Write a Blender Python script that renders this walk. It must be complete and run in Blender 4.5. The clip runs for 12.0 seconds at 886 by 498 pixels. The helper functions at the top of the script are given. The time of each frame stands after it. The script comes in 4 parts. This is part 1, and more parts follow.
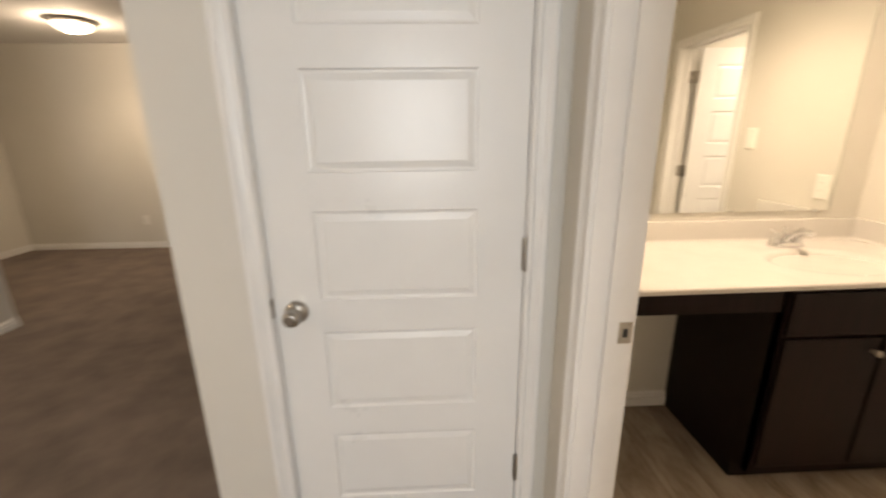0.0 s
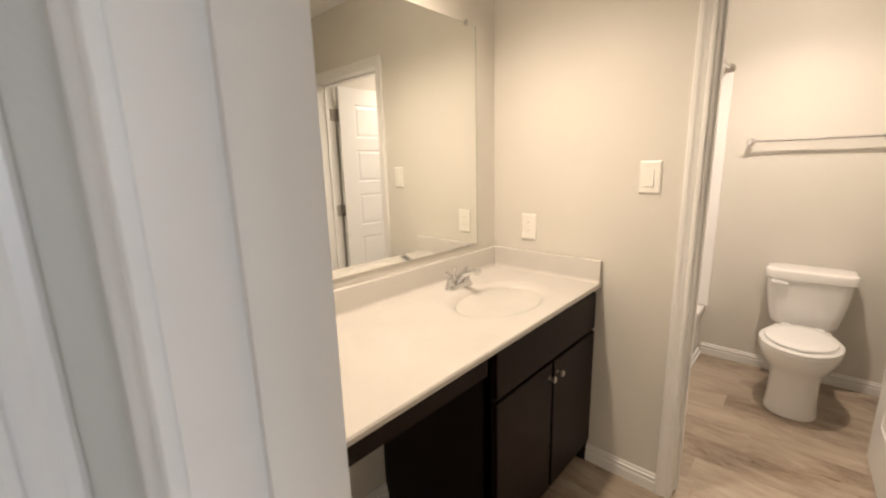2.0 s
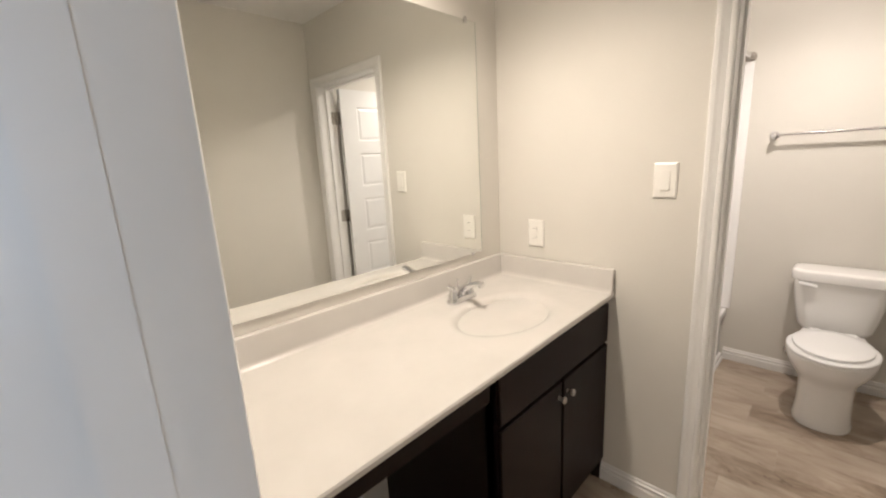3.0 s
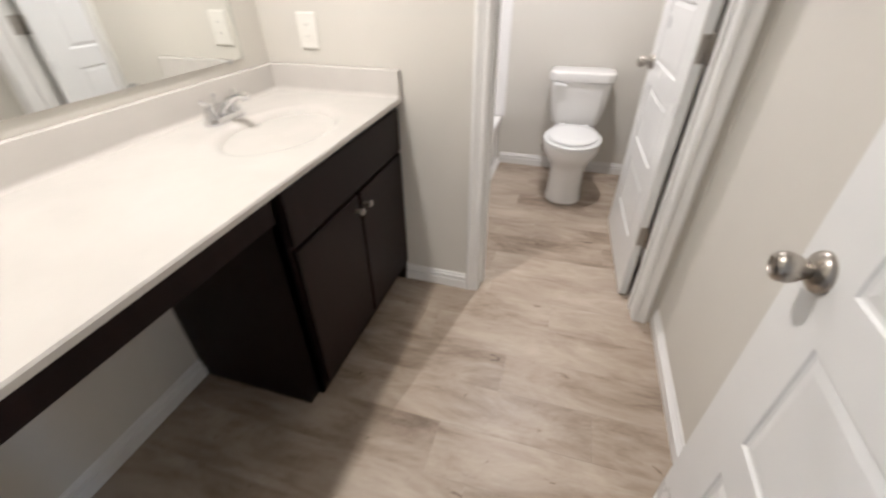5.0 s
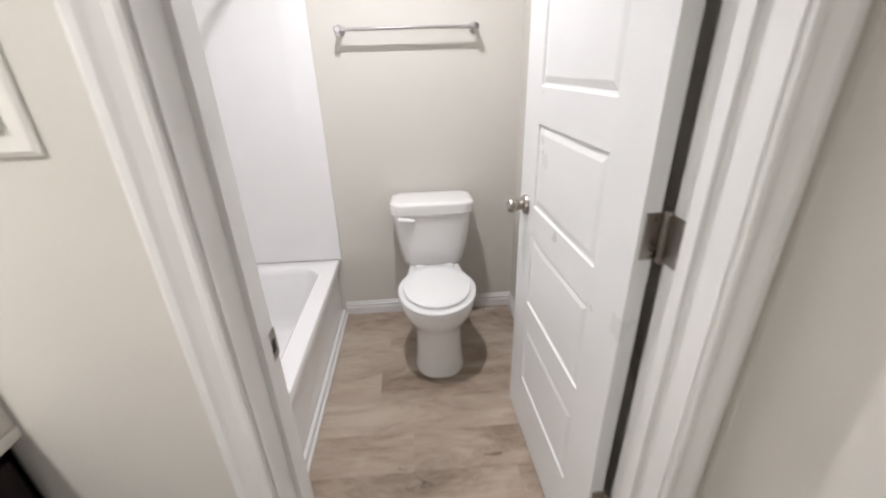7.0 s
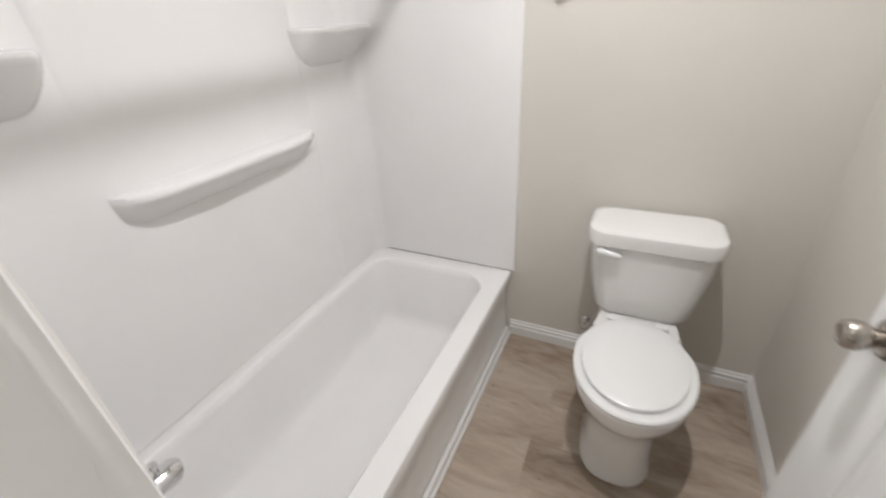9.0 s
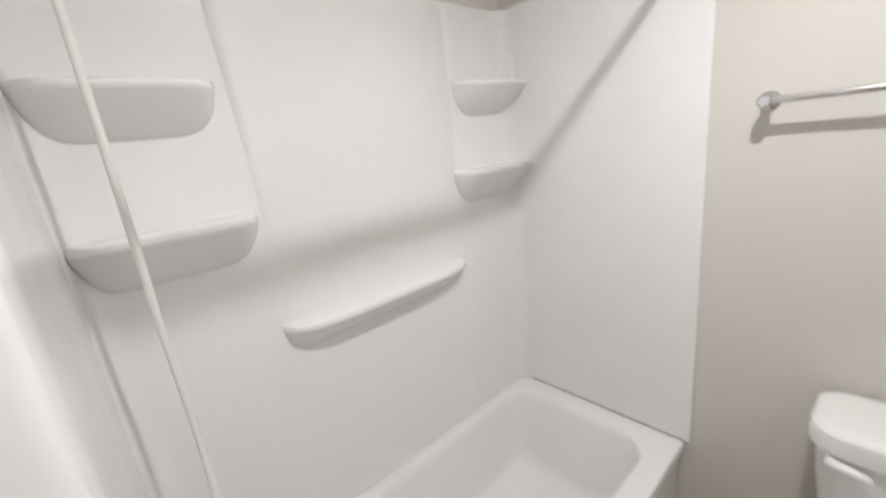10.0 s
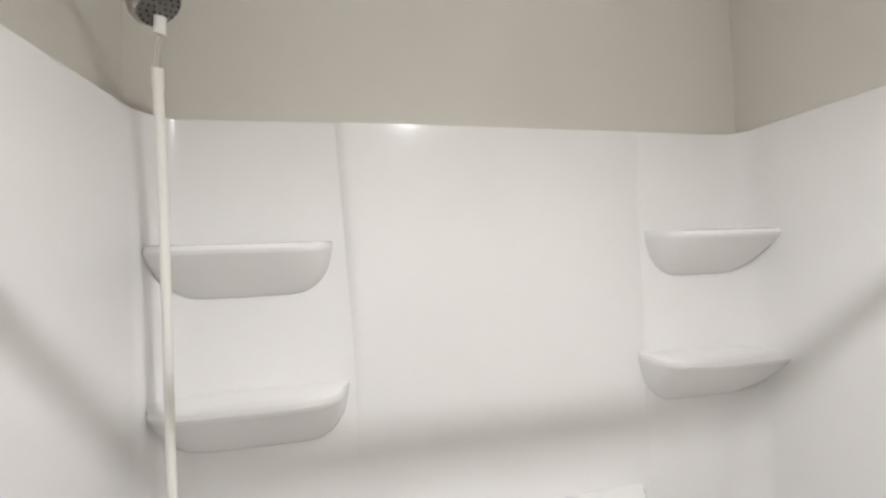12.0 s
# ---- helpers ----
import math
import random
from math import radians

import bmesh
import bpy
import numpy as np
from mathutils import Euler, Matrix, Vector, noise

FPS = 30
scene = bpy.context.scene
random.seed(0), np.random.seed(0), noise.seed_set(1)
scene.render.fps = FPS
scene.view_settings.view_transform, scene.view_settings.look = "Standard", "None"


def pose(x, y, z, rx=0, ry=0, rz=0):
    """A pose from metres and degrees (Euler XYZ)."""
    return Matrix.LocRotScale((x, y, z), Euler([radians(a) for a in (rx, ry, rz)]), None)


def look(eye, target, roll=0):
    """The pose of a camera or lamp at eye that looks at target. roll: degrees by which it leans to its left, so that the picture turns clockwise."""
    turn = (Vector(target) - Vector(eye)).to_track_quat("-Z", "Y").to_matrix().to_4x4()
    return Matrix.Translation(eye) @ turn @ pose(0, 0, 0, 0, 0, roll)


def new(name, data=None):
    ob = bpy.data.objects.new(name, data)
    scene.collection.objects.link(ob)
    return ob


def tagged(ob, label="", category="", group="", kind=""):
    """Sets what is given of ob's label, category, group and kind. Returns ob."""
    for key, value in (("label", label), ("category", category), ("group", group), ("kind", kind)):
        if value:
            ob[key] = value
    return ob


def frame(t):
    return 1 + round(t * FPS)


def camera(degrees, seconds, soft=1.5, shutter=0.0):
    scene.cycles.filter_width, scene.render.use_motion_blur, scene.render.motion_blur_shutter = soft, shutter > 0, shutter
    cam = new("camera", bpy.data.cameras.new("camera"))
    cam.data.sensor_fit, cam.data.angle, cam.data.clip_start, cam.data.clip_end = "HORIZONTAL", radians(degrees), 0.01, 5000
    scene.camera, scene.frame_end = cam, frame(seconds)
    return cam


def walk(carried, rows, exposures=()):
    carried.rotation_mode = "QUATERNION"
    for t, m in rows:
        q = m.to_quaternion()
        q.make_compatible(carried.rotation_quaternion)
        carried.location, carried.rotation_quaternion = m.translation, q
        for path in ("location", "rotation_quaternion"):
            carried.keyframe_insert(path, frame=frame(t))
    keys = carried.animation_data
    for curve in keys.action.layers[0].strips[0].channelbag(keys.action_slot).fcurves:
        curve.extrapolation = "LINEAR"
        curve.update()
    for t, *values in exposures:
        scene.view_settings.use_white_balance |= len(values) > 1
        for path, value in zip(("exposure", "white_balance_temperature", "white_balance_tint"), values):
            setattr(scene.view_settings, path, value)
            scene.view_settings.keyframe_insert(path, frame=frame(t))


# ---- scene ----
cam = camera(95.3, 12.0, 2.1, 0.4)
EXPOSURES = [(0.0, 0.62, 7450, 16), (0.5, 0.54, 6950, 16), (1.0, 0.41, 7000, 16), (1.5, 0.36, 6950, 16), (2.5, 0.26, 6200, 14), (4.5, 0.54, 5450, 13), (6.0, 0.50, 5180, 12), (7.0, 0.36, 5190, 12), (9.0, 0.14, 5270, 10), (10.5, 0.02, 5280, 10), (12.0, 0.04, 5320, 9)]
PATH = [
    (0, (-0.044, 0.049, 1.404), (0.033, 1.972, 0.862), -0.7),
    (0.5, (-0.069, 0.252, 1.396), (0.635, 2.028, 0.804), -0.5),
    (1, (0.012, 0.417, 1.382), (1.076, 1.98, 0.73), -1.0),
    (1.5, (0.146, 0.529, 1.412), (1.425, 1.971, 0.881), -2.2),
    (2, (0.279, 0.633, 1.428), (1.716, 1.964, 1.022), -1.5),
    (2.5, (0.35, 0.67, 1.461), (1.782, 2.01, 1.069), -2.3),
    (2.7, (0.375, 0.662, 1.472), (1.786, 2.03, 1.103), -2.7),
    (4.3, (0.406, 0.688, 1.344), (1.731, 1.771, 0.308), -1.0),
    (4.5, (0.415, 0.691, 1.324), (1.791, 1.643, 0.227), -1.0),
    (5, (0.491, 0.65, 1.315), (2.059, 1.138, 0.173), -0.5),
    (5.5, (0.722, 0.638, 1.318), (2.419, 0.779, 0.269), -0.4),
    (6, (0.964, 0.634, 1.356), (2.709, 0.658, 0.379), -1.4),
    (6.5, (1.236, 0.673, 1.352), (2.994, 0.611, 0.401), -1.5),
    (7, (1.524, 0.667, 1.38), (3.337, 0.56, 0.542), -1.7),
    (8.8, (2.072, 0.691, 1.391), (3.68, 1.319, 0.381), -2.9),
    (9, (2.106, 0.708, 1.406), (3.654, 1.493, 0.412), -3.9),
    (9.5, (2.192, 0.706, 1.445), (3.573, 1.914, 0.648), -7.6),
    (10, (2.247, 0.744, 1.524), (3.511, 2.203, 1.003), -6.7),
    (10.5, (2.35, 0.828, 1.597), (3.479, 2.462, 1.364), -5.4),
    (11, (2.432, 0.866, 1.642), (3.297, 2.668, 1.681), -5.2),
    (11.5, (2.556, 0.874, 1.671), (3.141, 2.782, 1.8), -2.7),
    (12, (2.618, 0.929, 1.671), (3.009, 2.89, 1.702), -2.0),
]
walk(cam, [(t, look(eye, target, roll)) for t, eye, target, roll in PATH], EXPOSURES)

# ---- plan, in metres ----
XW0, XW1 = 0.335, 0.455        # entry wall, hall face and bathroom face
XP0, XP1 = 2.01, 2.145         # partition between vanity room and toilet room
XE = 3.645                     # east wall of the toilet room
YS, YN = 0.135, 1.865          # south and north walls of the bathroom
YC = 1.135                     # closet wall in the hall
XC = -0.740                    # outer corner of the closet
ZC = 2.492                      # ceiling
DOOR_H = 2.045
EJ0, EJ1 = 0.218, 0.935        # entry opening
PJ0, PJ1 = 0.230, 0.942        # opening in the partition
YT, ZT = 1.138, 0.373          # tub apron and rim
HW, HN, HW2, HJ, HS = -3.26, 5.43, -5.27, 3.08, -2.8   # hall: west wall, north wall, far west wall, jog, south wall

# ---- light ----
world = bpy.data.worlds.new("sky")
scene.world = world
world.use_nodes = True
wn = world.node_tree.nodes
sky = wn.new("ShaderNodeTexSky")
sky.sky_type, sky.sun_disc, sky.sun_elevation, sky.sun_rotation = "NISHITA", False, radians(40), radians(200)
world.node_tree.links.new(sky.outputs[0], wn["Background"].inputs[0])
wn["Background"].inputs[1].default_value = 0.12


def lamp(name, kind, place, energy, colour, size=0.1, target=None, size_y=None, cone=None, blend=0.1):
    data = bpy.data.lights.new(name, kind)
    data.energy, data.color = energy, colour
    if kind == "AREA":
        data.size = size
        if size_y:
            data.shape, data.size_y = "RECTANGLE", size_y
    else:
        data.shadow_soft_size = size
    if kind == "SPOT":
        data.spot_size, data.spot_blend = radians(cone), blend
    ob = new(name, data)
    ob.matrix_world = look(place, target if target else (place[0], place[1], place[2] - 1))
    return ob


WARM = (1.0, 0.84, 0.64)
COOLER = (1.0, 0.855, 0.69)
TOILET_LAMP = (2.87, 0.775)
VANITY_LAMP = (1.22, 1.465)
HALL_LAMP = (-3.35, 4.45)
ENTRY_LAMP = (-2.75, -0.15)
lamp("window_light", "AREA", (-0.16, HS + 0.05, 1.55), 33, (0.78, 0.90, 1.0), 0.85, (-0.16, 1.0, 1.3), 1.4)
for lamp_place, tone, bare, down, cone, drop, bulb in ((TOILET_LAMP, COOLER, 8.0, 59, 152, 0.088, 0.022), (VANITY_LAMP, WARM, 1.5, 73, 142, 0.10, 0.05), (HALL_LAMP, WARM, 13, 38, 160, 0.12, 0.03), (ENTRY_LAMP, WARM, 12, 58, 166, 0.12, 0.04)):
    lamp("bulb_light", "POINT", (*lamp_place, ZC - drop), bare, tone, bulb)
    lamp("bulb_light_down", "SPOT", (*lamp_place, ZC - drop - 0.008), down, tone, bulb, None, None, cone, 0.96)

# ---- materials ----


def material(name, colour, rough=0.5, metal=0.0, **more):
    m = bpy.data.materials.new(name)
    m.use_nodes = True
    b = m.node_tree.nodes["Principled BSDF"]
    b.inputs["Base Color"].default_value = (*colour, 1)
    b.inputs["Roughness"].default_value, b.inputs["Metallic"].default_value = rough, metal
    for key, value in more.items():
        b.inputs[key.replace("_", " ")].default_value = value
    return m


def node(m, kind, **values):
    n = m.node_tree.nodes.new(kind)
    for key, value in values.items():
        n.inputs[key].default_value = value
    return n


def link(m, a, b):
    m.node_tree.links.new(a, b)


def vary(m, colour, spread=0.05, scale=3.0, grain=60.0, bump=0.05, depth=0.002, rough=None, stretch=(1, 1, 1)):
    """Colour and gloss that drift at a large and a fine scale, with fine relief."""
    b = m.node_tree.nodes["Principled BSDF"]
    geo = m.node_tree.nodes.new("ShaderNodeNewGeometry")
    mp = node(m, "ShaderNodeMapping")
    mp.inputs["Scale"].default_value = stretch
    link(m, geo.outputs["Position"], mp.inputs["Vector"])
    big = node(m, "ShaderNodeTexNoise", Scale=scale, Detail=4.0, Roughness=0.6)
    fine = node(m, "ShaderNodeTexNoise", Scale=grain, Detail=3.0, Roughness=0.6)
    link(m, mp.outputs[0], big.inputs["Vector"])
    link(m, mp.outputs[0], fine.inputs["Vector"])
    ramp = node(m, "ShaderNodeMapRange")
    ramp.inputs["From Min"].default_value, ramp.inputs["From Max"].default_value = 0.3, 0.7
    ramp.inputs["To Min"].default_value, ramp.inputs["To Max"].default_value = 1 - spread, 1 + spread
    link(m, big.outputs["Fac"], ramp.inputs["Value"])
    mul = m.node_tree.nodes.new("ShaderNodeMix")
    mul.data_type, mul.blend_type = "RGBA", "MULTIPLY"
    mul.inputs[0].default_value = 1.0
    mul.inputs[6].default_value = (*colour, 1)
    link(m, ramp.outputs[0], mul.inputs[7])
    link(m, mul.outputs[2], b.inputs["Base Color"])
    if rough:
        rr = node(m, "ShaderNodeMapRange")
        rr.inputs["To Min"].default_value, rr.inputs["To Max"].default_value = rough
        link(m, big.outputs["Fac"], rr.inputs["Value"])
        link(m, rr.outputs[0], b.inputs["Roughness"])
    bp = node(m, "ShaderNodeBump", Strength=bump, Distance=depth)
    link(m, fine.outputs["Fac"], bp.inputs["Height"])
    link(m, bp.outputs[0], b.inputs["Normal"])
    return m


PAINT = vary(material("wall_paint", (0.652, 0.627, 0.573), 0.6), (0.652, 0.627, 0.573), 0.025, 1.5, 120, 0.28, 0.002, (0.45, 0.62))
CEILING = vary(material("ceiling_paint", (0.8, 0.79, 0.77), 0.8), (0.8, 0.79, 0.77), 0.02, 1.5, 90, 0.5, 0.003)
TRIM = vary(material("trim_paint", (0.78, 0.77, 0.75), 0.35), (0.78, 0.77, 0.75), 0.03, 6, 40, 0.05, 0.001, (0.28, 0.42))
DOORP = vary(material("door_paint", (0.78, 0.78, 0.77), 0.4), (0.78, 0.78, 0.77), 0.02, 4, 220, 0.06, 0.0006, (0.26, 0.30))
ESPRESSO = vary(material("espresso_wood", (0.0105, 0.0050, 0.0044), 0.4, 0.0, Specular_IOR_Level=0.12), (0.0105, 0.0050, 0.0044), 0.35, 9, 90, 0.12, 0.0006, (0.3, 0.45), (4, 4, 0.5))
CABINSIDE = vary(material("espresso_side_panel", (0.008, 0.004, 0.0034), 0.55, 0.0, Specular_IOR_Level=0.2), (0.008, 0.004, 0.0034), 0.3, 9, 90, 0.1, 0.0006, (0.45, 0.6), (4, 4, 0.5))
MARBLE = vary(material("cultured_marble", (0.555, 0.532, 0.497), 0.2), (0.555, 0.532, 0.497), 0.03, 7, 30, 0.02, 0.0004, (0.20, 0.30))
CHROME = material("chrome", (0.75, 0.75, 0.76), 0.08, 1.0)
NICKEL = vary(material("satin_nickel", (0.42, 0.39, 0.35), 0.28, 1.0), (0.42, 0.39, 0.35), 0.06, 30, 300, 0.03, 0.0003, (0.22, 0.36))
PORCELAIN = material("porcelain", (0.80, 0.79, 0.77), 0.08, 0.0, Coat_Weight=0.4)
SEATP = material("seat_plastic", (0.82, 0.82, 0.81), 0.25)
ACRYLIC = vary(material("tub_acrylic", (0.84, 0.83, 0.82), 0.12), (0.84, 0.83, 0.82), 0.012, 5, 60, 0.0, 0.001, (0.14, 0.20))
PORCELAIN.node_tree.nodes["Principled BSDF"].inputs["Coat Roughness"].default_value = 0.05
PLATE = material("plate_plastic", (0.80, 0.78, 0.73), 0.3)
SLOT = material("slot_dark", (0.03, 0.03, 0.03), 0.6)
HOSE = material("hose_plastic", (0.78, 0.76, 0.72), 0.3)
CLEAR = material("clear_plastic", (0.95, 0.95, 0.93), 0.1, 0.0, Transmission_Weight=0.9)
MIRROR = material("mirror_glass", (0.92, 0.935, 0.91), 0.0, 1.0)
EDGE = material("glass_edge", (0.30, 0.36, 0.32), 0.15)
RUBBER = material("grey_rubber", (0.035, 0.033, 0.031), 0.5)
FACE = material("spray_plate_plastic", (0.16, 0.145, 0.13), 0.45)
CAULK = vary(material("caulk", (0.7, 0.68, 0.64), 0.5), (0.7, 0.68, 0.64), 0.08, 12, 80, 0.2, 0.001)
CARPET = vary(material("brown_carpet", (0.165, 0.128, 0.105), 0.95), (0.165, 0.128, 0.105), 0.26, 3.5, 260, 0.9, 0.006)
CAULKD = material("aged_caulk", (0.28, 0.26, 0.24), 0.6)
SUBFLOOR = material("floor_joint", (0.29, 0.23, 0.18), 0.8)
GLOW = material("lamp_glass", (0.9, 0.88, 0.84), 0.4)
GLOW.node_tree.nodes["Principled BSDF"].inputs["Emission Color"].default_value = (*WARM, 1)
GLOW.node_tree.nodes["Principled BSDF"].inputs["Emission Strength"].default_value = 3.0
PANE = material("window_glass", (1, 1, 1), 0.02, 0.0, Transmission_Weight=1.0, IOR=1.45)


def plank_material():
    """Greyed-oak vinyl: long grain, knots, and a tone of its own for each plank."""
    m = material("vinyl_plank", (0.3, 0.24, 0.19), 0.42, 0.0, Specular_IOR_Level=0.36)
    b = m.node_tree.nodes["Principled BSDF"]
    geo = m.node_tree.nodes.new("ShaderNodeNewGeometry")
    info = m.node_tree.nodes.new("ShaderNodeObjectInfo")
    shift = node(m, "ShaderNodeVectorMath")
    shift.operation = "SCALE"
    comb = m.node_tree.nodes.new("ShaderNodeCombineXYZ")
    mul = node(m, "ShaderNodeMath")
    mul.operation = "MULTIPLY"
    mul.inputs[1].default_value = 37.0
    link(m, info.outputs["Random"], mul.inputs[0])
    link(m, mul.outputs[0], comb.inputs[2])
    link(m, mul.outputs[0], comb.inputs[1])
    add = node(m, "ShaderNodeVectorMath")
    link(m, geo.outputs["Position"], add.inputs[0])
    link(m, comb.outputs[0], add.inputs[1])
    m1 = node(m, "ShaderNodeMapping")
    m1.inputs["Scale"].default_value = (8, 2.6, 1)
    m2 = node(m, "ShaderNodeMapping")
    m2.inputs["Scale"].default_value = (60, 9, 1)
    m3 = node(m, "ShaderNodeMapping")
    m3.inputs["Scale"].default_value = (15, 7.5, 1)
    for mm in (m1, m2, m3):
        link(m, add.outputs[0], mm.inputs["Vector"])
    n1 = node(m, "ShaderNodeTexNoise", Scale=1.0, Detail=8.0, Roughness=0.68, Distortion=0.6)
    n2 = node(m, "ShaderNodeTexNoise", Scale=1.0, Detail=4.0, Roughness=0.7)
    n3 = node(m, "ShaderNodeTexNoise", Scale=1.3, Detail=3.0, Roughness=0.6, Distortion=1.0)
    for a, c in ((m1, n1), (m2, n2), (m3, n3)):
        link(m, a.outputs[0], c.inputs["Vector"])
    r = m.node_tree.nodes.new("ShaderNodeValToRGB")
    r.color_ramp.elements[0].position, r.color_ramp.elements[0].color = 0.26, (0.160, 0.116, 0.081, 1)
    r.color_ramp.elements[1].position, r.color_ramp.elements[1].color = 0.75, (0.535, 0.470, 0.392, 1)
    e = r.color_ramp.elements.new(0.47)
    e.color = (0.366, 0.298, 0.231, 1)
    mixf = node(m, "ShaderNodeMix")
    mixf.inputs[0].default_value = 0.20
    link(m, n1.outputs["Fac"], mixf.inputs[2])
    link(m, n2.outputs["Fac"], mixf.inputs[3])
    tone = node(m, "ShaderNodeMapRange")
    tone.inputs["To Min"].default_value, tone.inputs["To Max"].default_value = -0.085, 0.065
    link(m, info.outputs["Random"], tone.inputs["Value"])
    plus = node(m, "ShaderNodeMath")
    link(m, mixf.outputs[0], plus.inputs[0])
    link(m, tone.outputs[0], plus.inputs[1])
    link(m, plus.outputs[0], r.inputs["Fac"])
    knot = m.node_tree.nodes.new("ShaderNodeValToRGB")
    knot.color_ramp.elements[0].position, knot.color_ramp.elements[0].color = 0.235, (0.36, 0.30, 0.26, 1)
    knot.color_ramp.elements[1].position, knot.color_ramp.elements[1].color = 0.33, (1, 1, 1, 1)
    link(m, n3.outputs["Fac"], knot.inputs["Fac"])
    mm = m.node_tree.nodes.new("ShaderNodeMix")
    mm.data_type, mm.blend_type = "RGBA", "MULTIPLY"
    mm.inputs[0].default_value = 1.0
    link(m, r.outputs[0], mm.inputs[6])
    link(m, knot.outputs[0], mm.inputs[7])
    link(m, mm.outputs[2], b.inputs["Base Color"])
    rr = node(m, "ShaderNodeMapRange")
    rr.inputs["To Min"].default_value, rr.inputs["To Max"].default_value = 0.30, 0.46
    link(m, n1.outputs["Fac"], rr.inputs["Value"])
    link(m, rr.outputs[0], b.inputs["Roughness"])
    bp = node(m, "ShaderNodeBump", Strength=0.25, Distance=0.0006)
    link(m, n2.outputs["Fac"], bp.inputs["Height"])
    link(m, bp.outputs[0], b.inputs["Normal"])
    return m


PLANK = plank_material()

# ---- builders ----


def box(bm, x0, x1, y0, y1, z0, z1, bevel=0.0, segments=2):
    vs = [bm.verts.new((x, y, z)) for x in (x0, x1) for y in (y0, y1) for z in (z0, z1)]
    fs = [bm.faces.new([vs[i] for i in q]) for q in ((0, 1, 3, 2), (4, 6, 7, 5), (0, 4, 5, 1), (2, 3, 7, 6), (0, 2, 6, 4), (1, 5, 7, 3))]
    if bevel:
        es = {e for f in fs for e in f.edges}
        bmesh.ops.bevel(bm, geom=list(es), offset=bevel, segments=segments, affect="EDGES", profile=0.5)
    return vs


def finish(name, bm, mat, smooth=False):
    bmesh.ops.recalc_face_normals(bm, faces=bm.faces)
    me = bpy.data.meshes.new(name)
    bm.to_mesh(me)
    bm.free()
    me.materials.append(mat)
    if smooth:
        for p in me.polygons:
            p.use_smooth = True
        me.set_sharp_from_angle(angle=radians(38))
    return me


def part(name, bm, mat, parent=None, label="", smooth=False):
    ob = new(name, finish(name, bm, mat, smooth))
    if parent:
        ob.parent = parent
    if label:
        tagged(ob, label)
    return ob


def boxpart(name, dims, mat, parent=None, label="", bevel=0.0):
    bm = bmesh.new()
    box(bm, *dims, bevel)
    return part(name, bm, mat, parent, label)


def thing(name, place, label, category, group="", kind="", turn=0.0):
    ob = new(name)
    ob.matrix_world = pose(*place, 0, 0, turn)
    ob.empty_display_size = 0.1
    return tagged(ob, label, category, group, kind)


def structure(name, boxes, mat, label, category="wall"):
    bm = bmesh.new()
    for b in boxes:
        box(bm, *b)
    return tagged(part(name, bm, mat), label, category, "", "structure")


def loft(bm, rings, cap0=True, cap1=True):
    """Joins rings of equally many points into a skin."""
    rows = [[bm.verts.new(p) for p in r] for r in rings]
    n = len(rows[0])
    for a, b in zip(rows, rows[1:]):
        for i in range(n):
            bm.faces.new((a[i], a[(i + 1) % n], b[(i + 1) % n], b[i]))
    if cap0:
        bm.faces.new(rows[0][::-1])
    if cap1:
        bm.faces.new(rows[-1])
    return rows


def lathe(bm, profile, base, axis="z", seg=20):
    """Turns (radius, height) pairs about an axis through base."""
    rings = []
    for r, h in profile:
        ring = []
        for i in range(seg):
            a = 2 * math.pi * i / seg
            u, v = r * math.cos(a), r * math.sin(a)
            p = {"z": (u, v, h), "x": (h, u, v), "y": (v, h, u)}[axis]
            ring.append(Vector(base) + Vector(p))
        rings.append(ring)
    loft(bm, rings)


def tube(bm, points, radius, seg=10):
    pts = [Vector(p) for p in points]
    rings = []
    side = None
    for i, p in enumerate(pts):
        d = (pts[min(i + 1, len(pts) - 1)] - pts[max(i - 1, 0)]).normalized()
        ref = side if side else (Vector((0, 0, 1)) if abs(d.z) < 0.9 else Vector((1, 0, 0)))
        u = (ref - d * ref.dot(d)).normalized()
        side = u
        v = d.cross(u)
        r = radius[i] if isinstance(radius, list) else radius
        rings.append([p + u * r * math.cos(2 * math.pi * k / seg) + v * r * math.sin(2 * math.pi * k / seg) for k in range(seg)])
    loft(bm, rings)


def rounded(cx, cy, hx, hy, r, z, n=6):
    """A rounded rectangle as a ring of points."""
    out = []
    for sx, sy, a0 in ((1, 1, 0), (-1, 1, 90), (-1, -1, 180), (1, -1, 270)):
        for k in range(n + 1):
            a = radians(a0 + 90 * k / n)
            out.append((cx + sx * (hx - r) + r * math.cos(a), cy + sy * (hy - r) + r * math.sin(a), z))
    return out


def oval(cx, cy, front, back, half, z, power=2.0, n=36):
    """An egg-shaped ring: front and back are its reaches along -x and +x."""
    out = []
    for k in range(n):
        a = 2 * math.pi * k / n
        c, s = math.cos(a), math.sin(a)
        ex = math.copysign(abs(c) ** (2 / power), c)
        ey = math.copysign(abs(s) ** (2 / power), s)
        out.append((cx + (back if c > 0 else front) * ex, cy + half * ey, z))
    return out


CASING_PROFILE = [(0.004, 0.0), (0.004, 0.010), (0.009, 0.0125), (0.017, 0.0125), (0.020, 0.009), (0.036, 0.014), (0.044, 0.018), (0.055, 0.018), (0.060, 0.014), (0.060, 0.0)]


